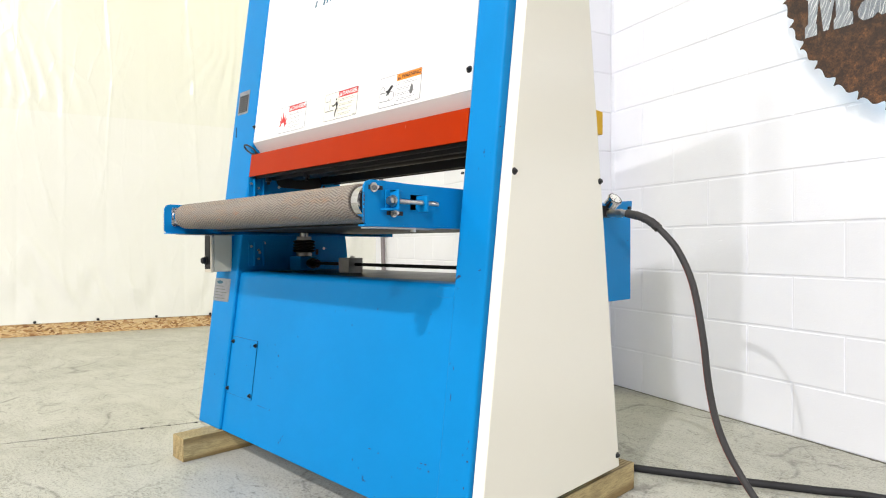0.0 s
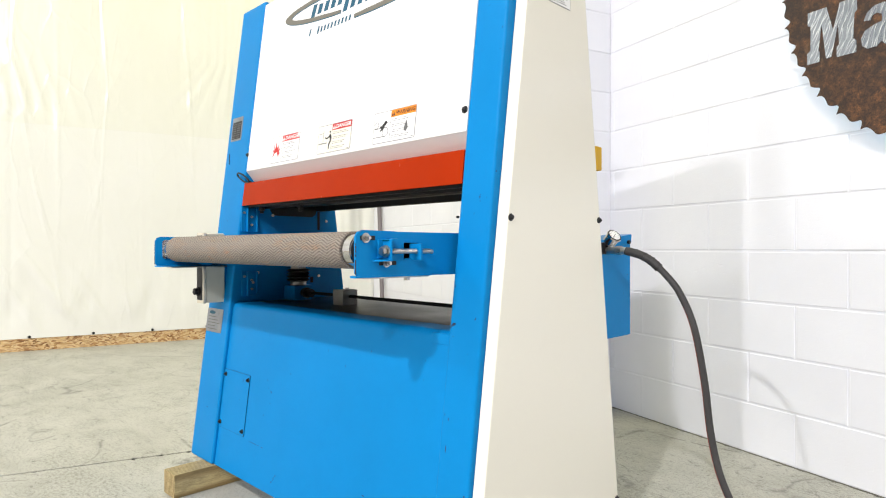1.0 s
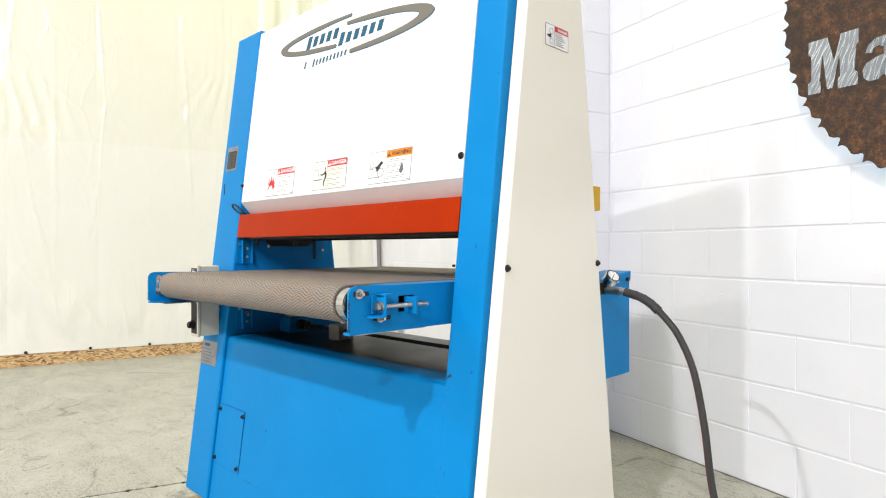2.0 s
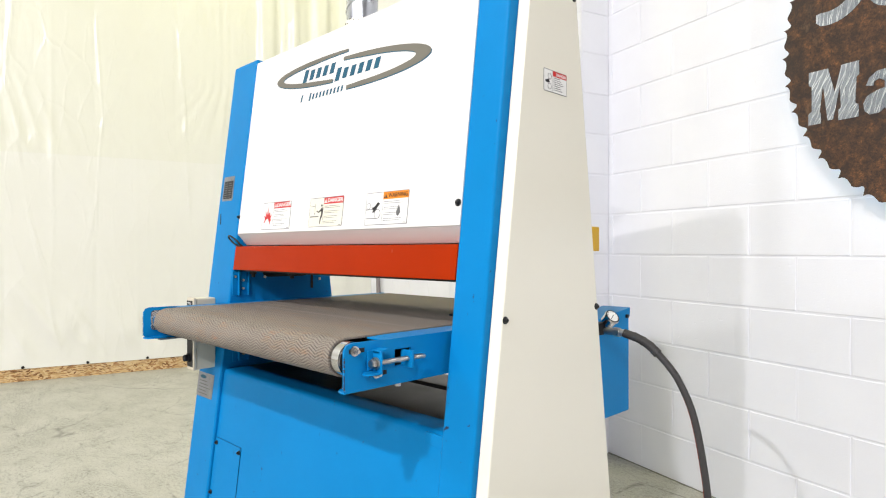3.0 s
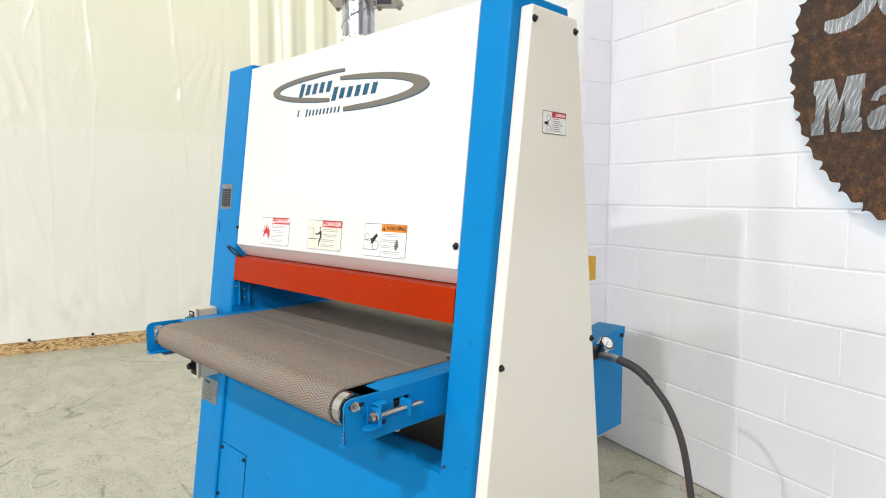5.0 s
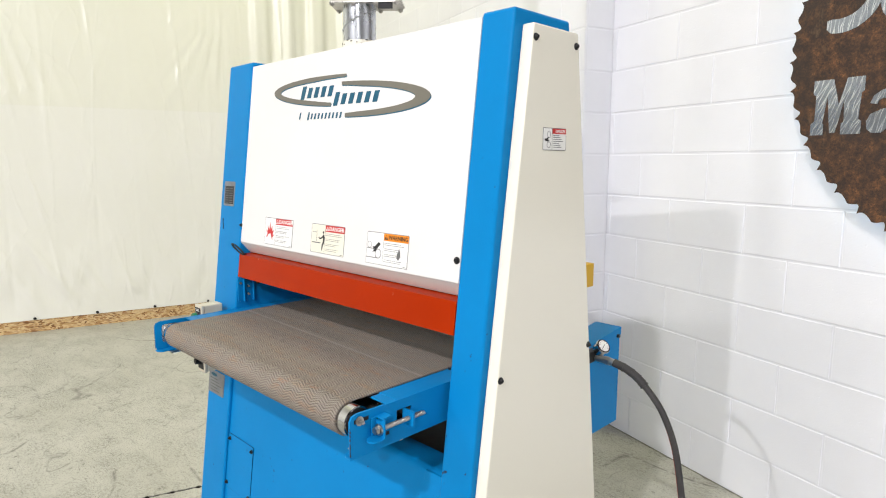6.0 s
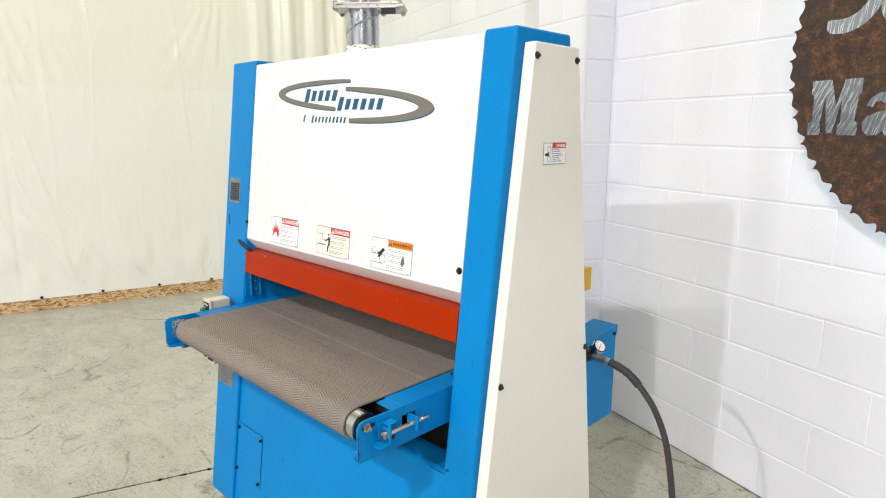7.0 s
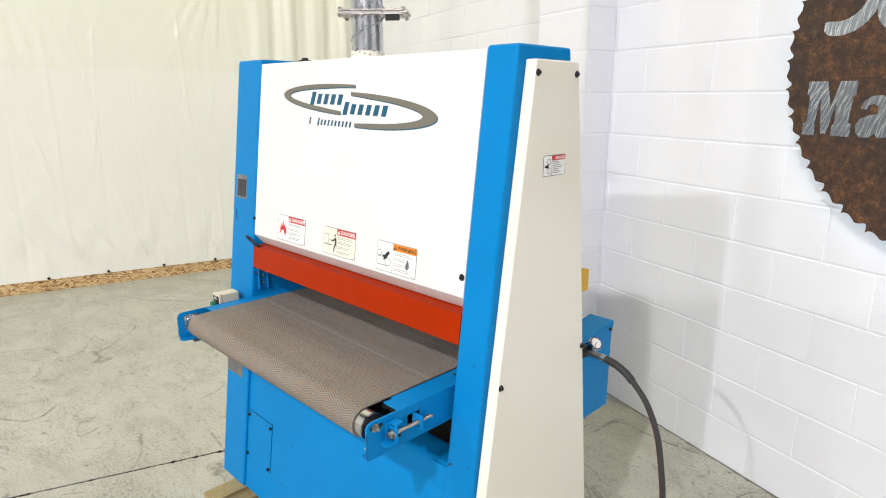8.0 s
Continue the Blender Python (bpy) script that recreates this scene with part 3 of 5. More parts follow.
# hood: leaning white front with a folded-in lower lip
hz0, hz1 = 1.098, 1.714
hood_profile = [(front(hz0, 0.002), hz0), (front(hz1, 0.002), hz1), (rear(hz1, -0.004), hz1), (rear(hz0, -0.004), hz0)]
hood = part("hood", prism(hood_profile, -0.5265, 0.5425, 0.0025, 2), WHITE, sander, "white painted steel hood")
lip = [(front(hz0, 0.0032), hz0 - 0.0004), (rear(hz0, -0.006), hz0 - 0.0004), (rear(1.062, -0.03), 1.0585), (front(1.062, 0.042), 1.0585)]
part("hood_lip", prism(lip, -0.5262, 0.5422), WHITE, hood, "folded lower lip of the hood")
machine_screw(on_front(0.532, 1.151, -0.002), hood, 0.009)
machine_screw(on_front(-0.528, 1.158, -0.002), hood, 0.007)
part("collar", rod((0.005, 0.135, 1.700), (0.005, 0.135, 1.735), 0.0515, seg=40, bevel=0.002), BEIGE, hood, "cream exhaust collar with chipped paint")
for k in range(11):
    a, z = radians(-150 + 17 * k), 1.7340 - 0.0035 * ((k * 5) % 4)
    part("paint_chip", box(-0.0012, 0.0012, -0.0022 - 0.0012 * (k % 3), 0.0022, -0.0012, 0.0012), CHIP, hood).matrix_basis = Matrix.Translation((0.005 + 0.0512 * math.cos(a), 0.135 + 0.0512 * math.sin(a), z)) @ pose(0, 0, 0, 0, 0, math.degrees(a))
part("knob", rod((-0.450, 0.205, 1.71), (-0.450, 0.205, 1.738), 0.030, 0.020, 24, bevel=0.009), BLACK, hood, "black dome on the hood")

# red guard bar: an angle with a top flange
rz0, rz1 = 0.974, 1.055
bm = prism([(front(rz0, 0.001), rz0), (front(rz1, 0.001), rz1), (front(rz1, 0.052), rz1 + 0.001), (front(rz1, 0.052), rz1 - 0.004), (front(rz1, 0.007), rz1 - 0.005), (front(rz0, 0.006), rz0)], -0.5265, 0.5425, 0.0012, 2)
guard = part("guard_bar", bm, RED, sander, "red painted safety guard bar across the infeed")
part("guard_strip", box(-0.515, 0.530, front(1.0, 0.018), front(1.0, 0.030), 0.968, 1.055, 0.002), BLACK, guard)
# cable loop over its end
loop = [Vector((-0.524, -0.017, 1.073)) + Vector((0.034, 0.004, -0.013)) * math.cos(radians(15 * k)) + Vector((0.004, -0.008, 0.013)) * math.sin(radians(15 * k)) for k in range(25)]
part("cable_loop", tube(loop + [Vector((-0.498, -0.002, 1.058))], 0.0032, 8), RUBBER, guard, "black cable loop")

# sanding head inside
bm = box(-0.515, 0.530, 0.06, 0.31, 1.01, 1.056, 0.004)
head = part("sanding_head", bm, BLACK, sander, "dark sanding head inside the hood")
part("contact_drum", rod((-0.50, 0.16, 1.018), (0.52, 0.16, 1.018), 0.046, seg=36), DARKSTEEL, head)
# added black bar, hidden from view, stops light entering from the rear
part("rear_light_block", prism([(0.345, 0.972), (0.352, 0.972), (0.352, 1.060), (0.345, 1.060)], -0.520, 0.536, 0.001), BLACK, head)
for y in (0.055, 0.275):
    part("pressure_shoe", prism([(y, 0.966), (y + 0.022, 0.966), (y + 0.03, 1.02), (y - 0.008, 1.02)], -0.505, 0.525, 0.002), BLACK, head)

for x, y in ((-0.487, 0.035), (-0.275, 0.060)):
    part("bolt", rod((x, y, 0.948), (x, y, 1.012), 0.0065, seg=12, bm=rod((x, y, 0.958), (x, y, 0.972), 0.0125, seg=6)), SCREW, head)

# front apron with rounded top, and the steel bed behind it
at_z = 0.632
prof = [(front(Z0, 0.011), Z0)]
for k in range(7):
    a = radians(90 * k / 6)
    prof.append((front(at_z, 0.011) + 0.020 * (1 - math.cos(a)), at_z - 0.020 + 0.020 * math.sin(a)))
prof += [(0.03, at_z), (0.03, at_z - 0.03), (0.0, at_z - 0.03), (0.0, Z0)]
apron = part("front_cover", prism(prof, -0.528, 0.544), BLUE, sander, "blue painted front cover with small scratches")
part("bed", box(-0.527, 0.543, 0.0305, rear(0.6) - 0.012, 0.585, 0.6315, 0.002), DARKSTEEL, sander, "dark worn steel machine bed")
part("rear_cover", box(-0.527, 0.543, rear(0.35) - 0.05, rear(0.35) - 0.02, Z0, 0.58), BLUE, sander)
part("bed_gusset", prism([(front(0.628, 0.012), 0.626), (front(0.6, 0.012), 0.600), (front(0.6, 0.03), 0.600), (front(0.628, 0.03), 0.626)], 0.478, 0.5425, 0.002), BLUE, apron)

# access plate on the apron
bm = flat(rrect(-0.088, 0.088, -0.098, 0.098, 0.004), 0.002, on_front(-0.4365, 0.307, -0.0118), 0.0006)
part("seam", flat(rrect(-0.0888, 0.0888, -0.0988, 0.0988, 0.004), 0.0012, on_front(-0.4365, 0.307, -0.0115)), BLACK, apron, "thin dark seam round the plate")
access = part("access_plate", bm, BLUE, apron, "small blue access plate")
for x, z in ((-0.513, 0.388), (-0.356, 0.389), (-0.359, 0.224), (-0.516, 0.226)):
    machine_screw(on_front(x, z, -0.0092), access, 0.0075)

CHIP_RND = random.Random(21)


def chip(x, z, w, h, lift, parent, label="dark paint chip", turn=0.0):
    """A small ragged spot where the paint has come off."""
    n = 9
    o = []
    for k in range(n):
        q = 0.6 + 0.5 * CHIP_RND.random()
        o.append((0.4 * w * q * math.cos(2 * math.pi * k / n), 0.4 * h * q * math.sin(2 * math.pi * k / n)))
    part("paint_chip", flat(o, 0.0003, on_front(x, z, lift, turn)), CHIP, parent, label)


for x, z, w, h in ((-0.229, 0.202, 0.010, 0.004), (-0.153, 0.118, 0.008, 0.009), (-0.136, 0.140, 0.007, 0.005), (-0.144, 0.129, 0.003, 0.018), (0.283, 0.199, 0.016, 0.003), (0.319, 0.196, 0.007, 0.005),
                   (0.477, 0.209, 0.012, 0.004), (0.491, 0.210, 0.010, 0.005), (0.504, 0.197, 0.008, 0.007), (0.466, 0.196, 0.006, 0.003), (0.475, 0.196, 0.005, 0.005)):
    chip(x, z, w, h, -0.0109, apron)
chip(-0.285, 0.203, 0.105, 0.0016, -0.0109, apron, "thin dark scratch")
for x, z, w, h in ((0.564, 0.379, 0.003, 0.020), (0.565, 0.444, 0.003, 0.010), (0.553, 0.453, 0.003, 0.006), (0.629, 0.295, 0.004, 0.006), (0.627, 0.280, 0.004, 0.006), (0.615, 0.263, 0.005, 0.006), (0.629, 0.252, 0.007, 0.006), (0.625, 0.195, 0.005, 0.008)):
    chip(x, z, w, h, 0.0001, right_column)

# inner plates of the infeed: slotted brackets and the tracking hole, a black plate
for z0, z1 in ((0.895, 0.972), (0.665, 0.745)):
    br = part("bracket", box(-0.527, -0.523, -0.024, 0.034, z0 - 0.012, z1 - 0.006, 0.001), BLUE, left_column)
    for y in (-0.006, 0.030):
        part("bracket_rib", box(-0.5235, -0.512, y, y + 0.004, z0 - 0.012, z1 - 0.006, 0.001), BLUE, br)
    for y, z in ((-0.015, z1 - 0.022), (0.014, z1 - 0.036), (0.014, z0 + 0.012)):
        part("bolt", rod((-0.5235, y, z), (-0.517, y, z), 0.0045, seg=8), STEEL, br)
# hole and slots are black plates, coloured for the shade inside them
bm = flat(rrect(-0.10, 0.10, -0.028, 0.028, 0.026), 0.0016, Matrix(((0, 0, 1, -0.527), (1, 0, 0, 0.19), (0, 1, 0, 0.972), (0, 0, 0, 1))))
part("tracking_hole_shade", bm, BLACK, left_column, "black plate for the shade in the oval opening of the inner plate")
part("slot_shade", box(-0.5265, -0.525, 0.295, 0.305, 0.895, 0.965), BLACK, left_column)
part("slot_shade", box(-0.5265, -0.525, 0.262, 0.274, 0.69, 0.712), BLACK, left_column)
for y, z in ((0.10, 0.945), (0.335, 0.93), (0.30, 0.715), (0.02, 0.70), (0.04, 0.735)):
    part("bolt", rod((-0.5275, y, z), (-0.522, y, z), 0.005, seg=10), STEEL, left_column)
part("bolt", rod((0.5435, -0.032, 0.896), (0.538, -0.032, 0.896), 0.003, seg=10), SCREW, right_column)

# lifting jacks and their drive shaft on the bed
JY = 0.18
for jx in (-0.480, 0.44):
    jack = part("lifting_jack", box(jx - 0.038, jx + 0.038, JY - 0.04, JY + 0.04, 0.6315, 0.686, 0.006), BLUE, sander, "blue screw jack with black bellows")
    part("ring", rod((jx, JY, 0.686), (jx, JY, 0.700), 0.030, seg=28, bevel=0.0015), SHADED_STEEL, jack, "steel ring, shade put into its colour")
    bm = None
    for k in range(4):
        z = 0.700 + k * 0.0115
        bm = rod((jx, JY, z), (jx, JY, z + 0.0058), 0.034, 0.043, 24, bm)
        bm = rod((jx, JY, z + 0.0058), (jx, JY, z + 0.0115), 0.043, 0.034, 24, bm)
    part("bellows", bm, RUBBER, jack)
    part("nut", rod((jx, JY, 0.746), (jx, JY, 0.760), 0.031, seg=6), SHADED_STEEL, jack)
    part("screw", rod((jx, JY, 0.760), (jx, JY, 0.774), 0.016, seg=16), STEEL, jack)
    part("coupling", rod((jx + 0.038, JY, 0.660), (jx + 0.090, JY, 0.660), 0.015, seg=16, bm=rod((jx + 0.050, JY, 0.660), (jx + 0.064, JY, 0.660), 0.019, seg=12)), BLACK, jack)
shaft = part("drive_shaft", rod((-0.392, JY, 0.661), (0.50, JY, 0.661), 0.0055, seg=12), BLACK, sander, "black steel shaft linking the jacks")
support = part("bearing_block", box(-0.215, -0.157, JY - 0.03, JY + 0.03, 0.6315, 0.683, 0.0015), SHADED_STEEL, sander, "steel bearing block, shade put into its colour")
part("bolt", rod((-0.175, JY, 0.683), (-0.175, JY, 0.690), 0.008, seg=6), STEEL, support)

# ---- conveyor
CY0, CY1, CZ, CR = -0.266, 0.640, 0.8200, 0.0400
BX0, BX1 = -0.472, 0.458


def belt():
    """The belt as a closed band with thickness; UV in metres."""
    b = bmesh.new()
    uv = b.loops.layers.uv.new("UVMap")
    path = [(CY0 + (CY1 - CY0) * k / 30, CZ + CR) for k in range(31)]
    path += [(CY1 + CR * math.sin(radians(180 * k / 18)), CZ + CR * math.cos(radians(180 * k / 18))) for k in range(1, 18)]
    path += [(CY1 + (CY0 - CY1) * k / 30, CZ - CR) for k in range(31)]
    path += [(CY0 - CR * math.sin(radians(180 * k / 18)), CZ - CR * math.cos(radians(180 * k / 18))) for k in range(1, 18)]
    n, length = len(path), [0.0]
    for k in range(n):
        (y0, z0), (y1, z1) = path[k], path[(k + 1) % n]
        length.append(length[-1] + math.hypot(y1 - y0, z1 - z0))
    ring = []
    for k, (y, z) in enumerate(path):
        cy = min(max(y, CY0), CY1)
        d = Vector((0, y - cy, z - CZ)).normalized() if not CY0 < y < CY1 else Vector((0, 0, 1 if z > CZ else -1))
        o, i = Vector((0, y, z)), Vector((0, y, z)) - d * 0.004
        ring.append([b.verts.new((x, q.y, q.z)) for x, q in ((BX0, i), (BX0, o), (BX1, o), (BX1, i))])
    for k in range(n):
        a, c = ring[k], ring[(k + 1) % n]
        for j in range(4):
            f = b.faces.new((a[j], a[(j + 1) % 4], c[(j + 1) % 4], c[j]))
            for loop in f.loops:
                which = k + 1 if loop.vert in c else k
                loop[uv].uv = (loop.vert.co.x, length[which])
    bmesh.ops.recalc_face_normals(b, faces=b.faces)
    return b


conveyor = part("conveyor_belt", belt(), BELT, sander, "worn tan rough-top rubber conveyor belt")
for y in (CY0, CY1):
    roller = part("roller", rod((-0.476, y, CZ), (0.489, y, CZ), CR - 0.0045, seg=56, bevel=0.002), CHROME, sander, "bright steel conveyor roller")
    part("journal", rod((-0.524, y, CZ), (0.524, y, CZ), 0.014, seg=20), STEEL, roller)
    part("end_disc", rod((0.4892, y, CZ), (0.4905, y, CZ), CR - 0.0085, seg=40), BLACK, roller)
    bm = rod((-0.4762, y, CZ), (-0.488, y, CZ), 0.034, 0.032, 32)
    bm = rod((-0.488, y, CZ), (-0.496, y, CZ), 0.024, seg=32, bm=bm)
    bm = rod((-0.496, y, CZ), (-0.512, y, CZ), 0.030, seg=32, bm=bm, bevel=0.003)
    part("hub", bm, MACHINED, roller, "bright stepped hub")
part("slider_bed", box(-0.466, 0.452, CY0 + 0.06, CY1 - 0.06, CZ + CR - 0.012, CZ + CR - 0.005), DARKSTEEL, conveyor)
part("slider_bed", box(-0.50, 0.50, CY0 + 0.10, CY1 - 0.10, CZ - CR - 0.006, CZ - CR - 0.003), BLACK, conveyor)


def rail(s):
    """One side rail of the conveyor: folded plate, notched top flange, lower lip. s = +1 right, -1 left."""
    xo, xi = s * 0.531, s * 0.526
    lo, hi = min(xo, xi), max(xo, xi)
    zb, zt = 0.768, 0.863
    # the plate as strips round the square hole
    hy0, hy1, hz0, hz1 = -0.190, -0.145, 0.802, 0.836
    bm = None
    strips = [
        [(-0.318, zb + 0.006), (-0.312, zb), (hy0, zb), (hy0, zt - 0.004), (-0.20, zt - 0.004), (-0.23, zt - 0.003), (-0.300, zt - 0.002), (-0.312, zt - 0.006), (-0.318, zt - 0.016)],
        [(hy0, zb), (hy1, zb), (hy1, hz0), (hy0, hz0)],
        [(hy0, hz1), (hy1, hz1), (hy1, zt - 0.004), (hy0, zt - 0.004)],
        [(hy1, zb), (0.66, zb), (0.66, zt - 0.004), (hy1, zt - 0.004)],
    ]
    for st in strips:
        bm = prism(st, lo, hi, bm=bm)
    # top flange inwards
    f0, f1 = sorted((s * 0.5255, s * 0.464))
    bm = box(f0, f1, -0.185, 0.64, zt - 0.0085, zt - 0.0045, 0.0008, 1, bm)
    f0, f1 = sorted((s * 0.5255, s * 0.470))
    bm = box(f0, f1, -0.215, -0.1855, zt - 0.0085, zt - 0.0045, 0.0008, 1, bm)
    # lower lip with a rounded nose
    lip = [(s * 0.531, -0.318), (s * 0.531, 0.64), (s * 0.500, 0.64), (s * 0.500, -0.300)]
    lip += [(s * (0.500 + 0.018 * (1 - math.cos(radians(a)))), -0.300 - 0.018 * math.sin(radians(a))) for a in (30, 60, 90)]
    bm = flat(lip if s > 0 else lip[::-1], 0.004, pose(0, 0, zb - 0.0041), bm=bm)
    r = part("side_rail", bm, BLUE, sander, "blue painted conveyor side rail")
    # solid black strips give the slots their inner shade
    part("slot_shade", box(*sorted((s * 0.5312, s * 0.5318)), -0.307, -0.269, 0.8405, 0.8495, 0.0002, 1), BLACK, r)
    part("slot_shade", box(*sorted((s * 0.5312, s * 0.5318)), -0.258, -0.212, 0.7885, 0.7975, 0.0002, 1), BLACK, r)
    for y, z, q in ((-0.294, 0.845, 0.0100), (-0.240, 0.793, 0.0088)):
        part("washer", rod((s * 0.5318, y, z), (s * 0.5345, y, z), q, seg=20), STEEL, r)
        part("bolt", rod((s * 0.5345, y, z), (s * 0.542, y, z), 0.0062, seg=6, bevel=0.0008, bm=rod((s * 0.542, y, z), (s * 0.547, y, z), 0.0036, seg=10)), STEEL, r)
    # belt tensioner: a web across the screw, its top bent back and its foot bent forward into a rounded tab
    bm = box(*sorted((s * 0.532, s * 0.563)), -0.252, -0.248, 0.799, 0.842, 0.0012)
    bm = prism([(-0.252, 0.838), (-0.226, 0.841), (-0.226, 0.8445), (-0.252, 0.8425)], *sorted((s * 0.532, s * 0.556)), bm=bm)
    bm = box(*sorted((s * 0.532, s * 0.5365)), -0.264, -0.250, 0.803, 0.842, 0.001, bm=bm)
    tab = [(0.533, -0.248), (0.533, -0.270)] + [(0.548 - 0.015 * math.cos(radians(a)), -0.270 - 0.014 * math.sin(radians(a))) for a in range(20, 181, 20)] + [(0.563, -0.248)]
    bm = flat([(s * x, y) for x, y in (tab if s > 0 else tab[::-1])], 0.0035, pose(0, 0, 0.7975), bm=bm)
    part("tension_lug", bm, BLUE, r, "bent blue tensioner lug")
    bm = box(*sorted((s * 0.524, s * 0.560)), -0.168, -0.161, 0.798, 0.834, 0.0015)
    part("tension_lug", bm, BLUE, r)
    bm = rod((s * 0.548, -0.262, 0.818), (s * 0.548, -0.122, 0.8165), 0.0048, seg=14)
    bm = rod((s * 0.548, -0.2565, 0.818), (s * 0.548, -0.2525, 0.818), 0.0125, seg=20, bm=bm)
    bm = rod((s * 0.548, -0.267, 0.818), (s * 0.548, -0.2565, 0.818), 0.0092, seg=6, bm=bm, bevel=0.001)
    for k in range(26):
        bm = rod((s * 0.548, -0.246 + 0.0046 * k, 0.8178), (s * 0.548, -0.2442 + 0.0046 * k, 0.8178), 0.0056, seg=10, bm=bm)
    part("tension_screw", bm, STEEL, r, "zinc-plated tension screw")
    # paint worn off along the nose
    wear_rnd = random.Random(8)
    bm, z = None, zb + 0.004
    while z < zt - 0.016:
        h = 0.003 + 0.012 * wear_rnd.random() ** 2
        bm = box(*sorted((s * (0.5315 + 0.0002), s * 0.5295)), -0.3186, -0.3178 + 0.0012 * wear_rnd.random(), z, z + h, bm=bm)
        z += h + 0.014 * wear_rnd.random() ** 2
    part("bare_edge", bm, CHIP, r, "worn edge with bare metal")
    part("bolt", rod((s * 0.512, -0.165, zb - 0.014), (s * 0.512, -0.165, zb - 0.004), 0.007, seg=6), STEEL, r)
    part("wear_plate", box(*sorted((s * 0.478, s * 0.518)), -0.285, -0.10, zb - 0.0075, zb - 0.0045), STEEL, r)
    # bearing flange inside
    bm = flat(rrect(-0.026, 0.026, -0.031, 0.031, 0.010), 0.006, Matrix(((0, 0, -s, s * 0.5255), (1, 0, 0, -0.272), (0, 1, 0, CZ), (0, 0, 0, 1))))
    bm = rod((s * 0.52, CY0, CZ), (s * 0.503, CY0, CZ), 0.026, 0.022, 24, bm)
    part("bearing_flange", bm, MACHINED, r, "bright bearing flange")
    return r


for s in (1, -1):
    rail(s)

# push-button box on the left column
cb = part("control_box", box(-0.626, -0.576, -0.128, -0.060, 0.632, 0.876, 0.005, 3), GREYBOX, sander, "grey-beige push-button control box")
part("box_lid", box(-0.628, -0.574, -0.140, -0.1285, 0.630, 0.878, 0.003), CREAM, cb)
part("button_plate", box(-0.622, -0.580, -0.142, -0.1402, 0.642, 0.868, 0.0006, 1), BLACK, cb, "black legend plate with pale marks")
for z, mat in ((0.838, GREEN), (0.672, BLACK)):
    button = part("button", rod((-0.606, -0.1450, z), (-0.606, -0.160, z), 0.0115, seg=20, bevel=0.002), mat, cb)
    part("bezel", rod((-0.606, -0.1421, z), (-0.606, -0.1475, z), 0.0155, seg=24, bevel=0.001), CHROME if mat is GREEN else BLACK, button)
for k in range(4):
    part("legend_mark", box(-0.616 + 0.003 * (k % 2), -0.592 + 0.004 * (k % 3), -0.1426, -0.1421, 0.8605 - 0.0045 * k if k < 2 else 0.80 - 0.008 * k, 0.8625 - 0.0045 * k if k < 2 else 0.8035 - 0.008 * k), STICK_W, cb)
part("mount", box(-0.620, -0.582, -0.060, front(0.75) + 0.004, 0.66, 0.84, 0.001), BLUE, cb)

# plates on the left column
pl = part("name_plate", flat(rrect(-0.061, 0.061, -0.042, 0.042, 0.004), 0.0012, on_front(-0.630, 0.563)), PLATE, left_column, "grey metal rating plate with worn print")
el = [(0.024 * math.cos(radians(a)) - 0.02, 0.006 * math.sin(radians(a)) + 0.028) for a in range(0, 360, 20)]
part("plate_mark", flat(el, 0.0003, on_front(-0.630, 0.563, 0.0013)), TEAL, pl)
for k in range(5):
    part("plate_mark", flat(rrect(-0.046, 0.010 + 0.03 * ((k * 7) % 3) / 2, 0.012 - 0.011 * k, 0.0145 - 0.011 * k), 0.0003, on_front(-0.630, 0.563, 0.0013)), STICK_LINE, pl)
ch = part("chart_plate", flat(rrect(-0.040, 0.040, -0.045, 0.045, 0.005), 0.0012, on_front(-0.631, 1.2655)), PLATE, left_column, "small dark chart plate in a silver border")
part("chart_field", flat(rrect(-0.033, 0.033, -0.037, 0.028), 0.0004, on_front(-0.631, 1.2655, 0.0012)), INK, ch)
for k in range(7):
    for x0 in (-0.030, 0.003):
        part("chart_line", flat(rrect(x0, x0 + 0.024, -0.033 + 0.0085 * k, -0.0305 + 0.0085 * k), 0.0003, on_front(-0.631, 1.2655, 0.0017)), STICK_LINE, ch)
part("scuff", tube([Vector((-0.668, front(z) - 0.001, z)) + Vector((d, 0, 0)) for z, d in ((1.175, 0), (1.16, 0.003), (1.148, 0.006), (1.135, 0.007))], 0.0016, 6), INK, left_column, "dark scratch")


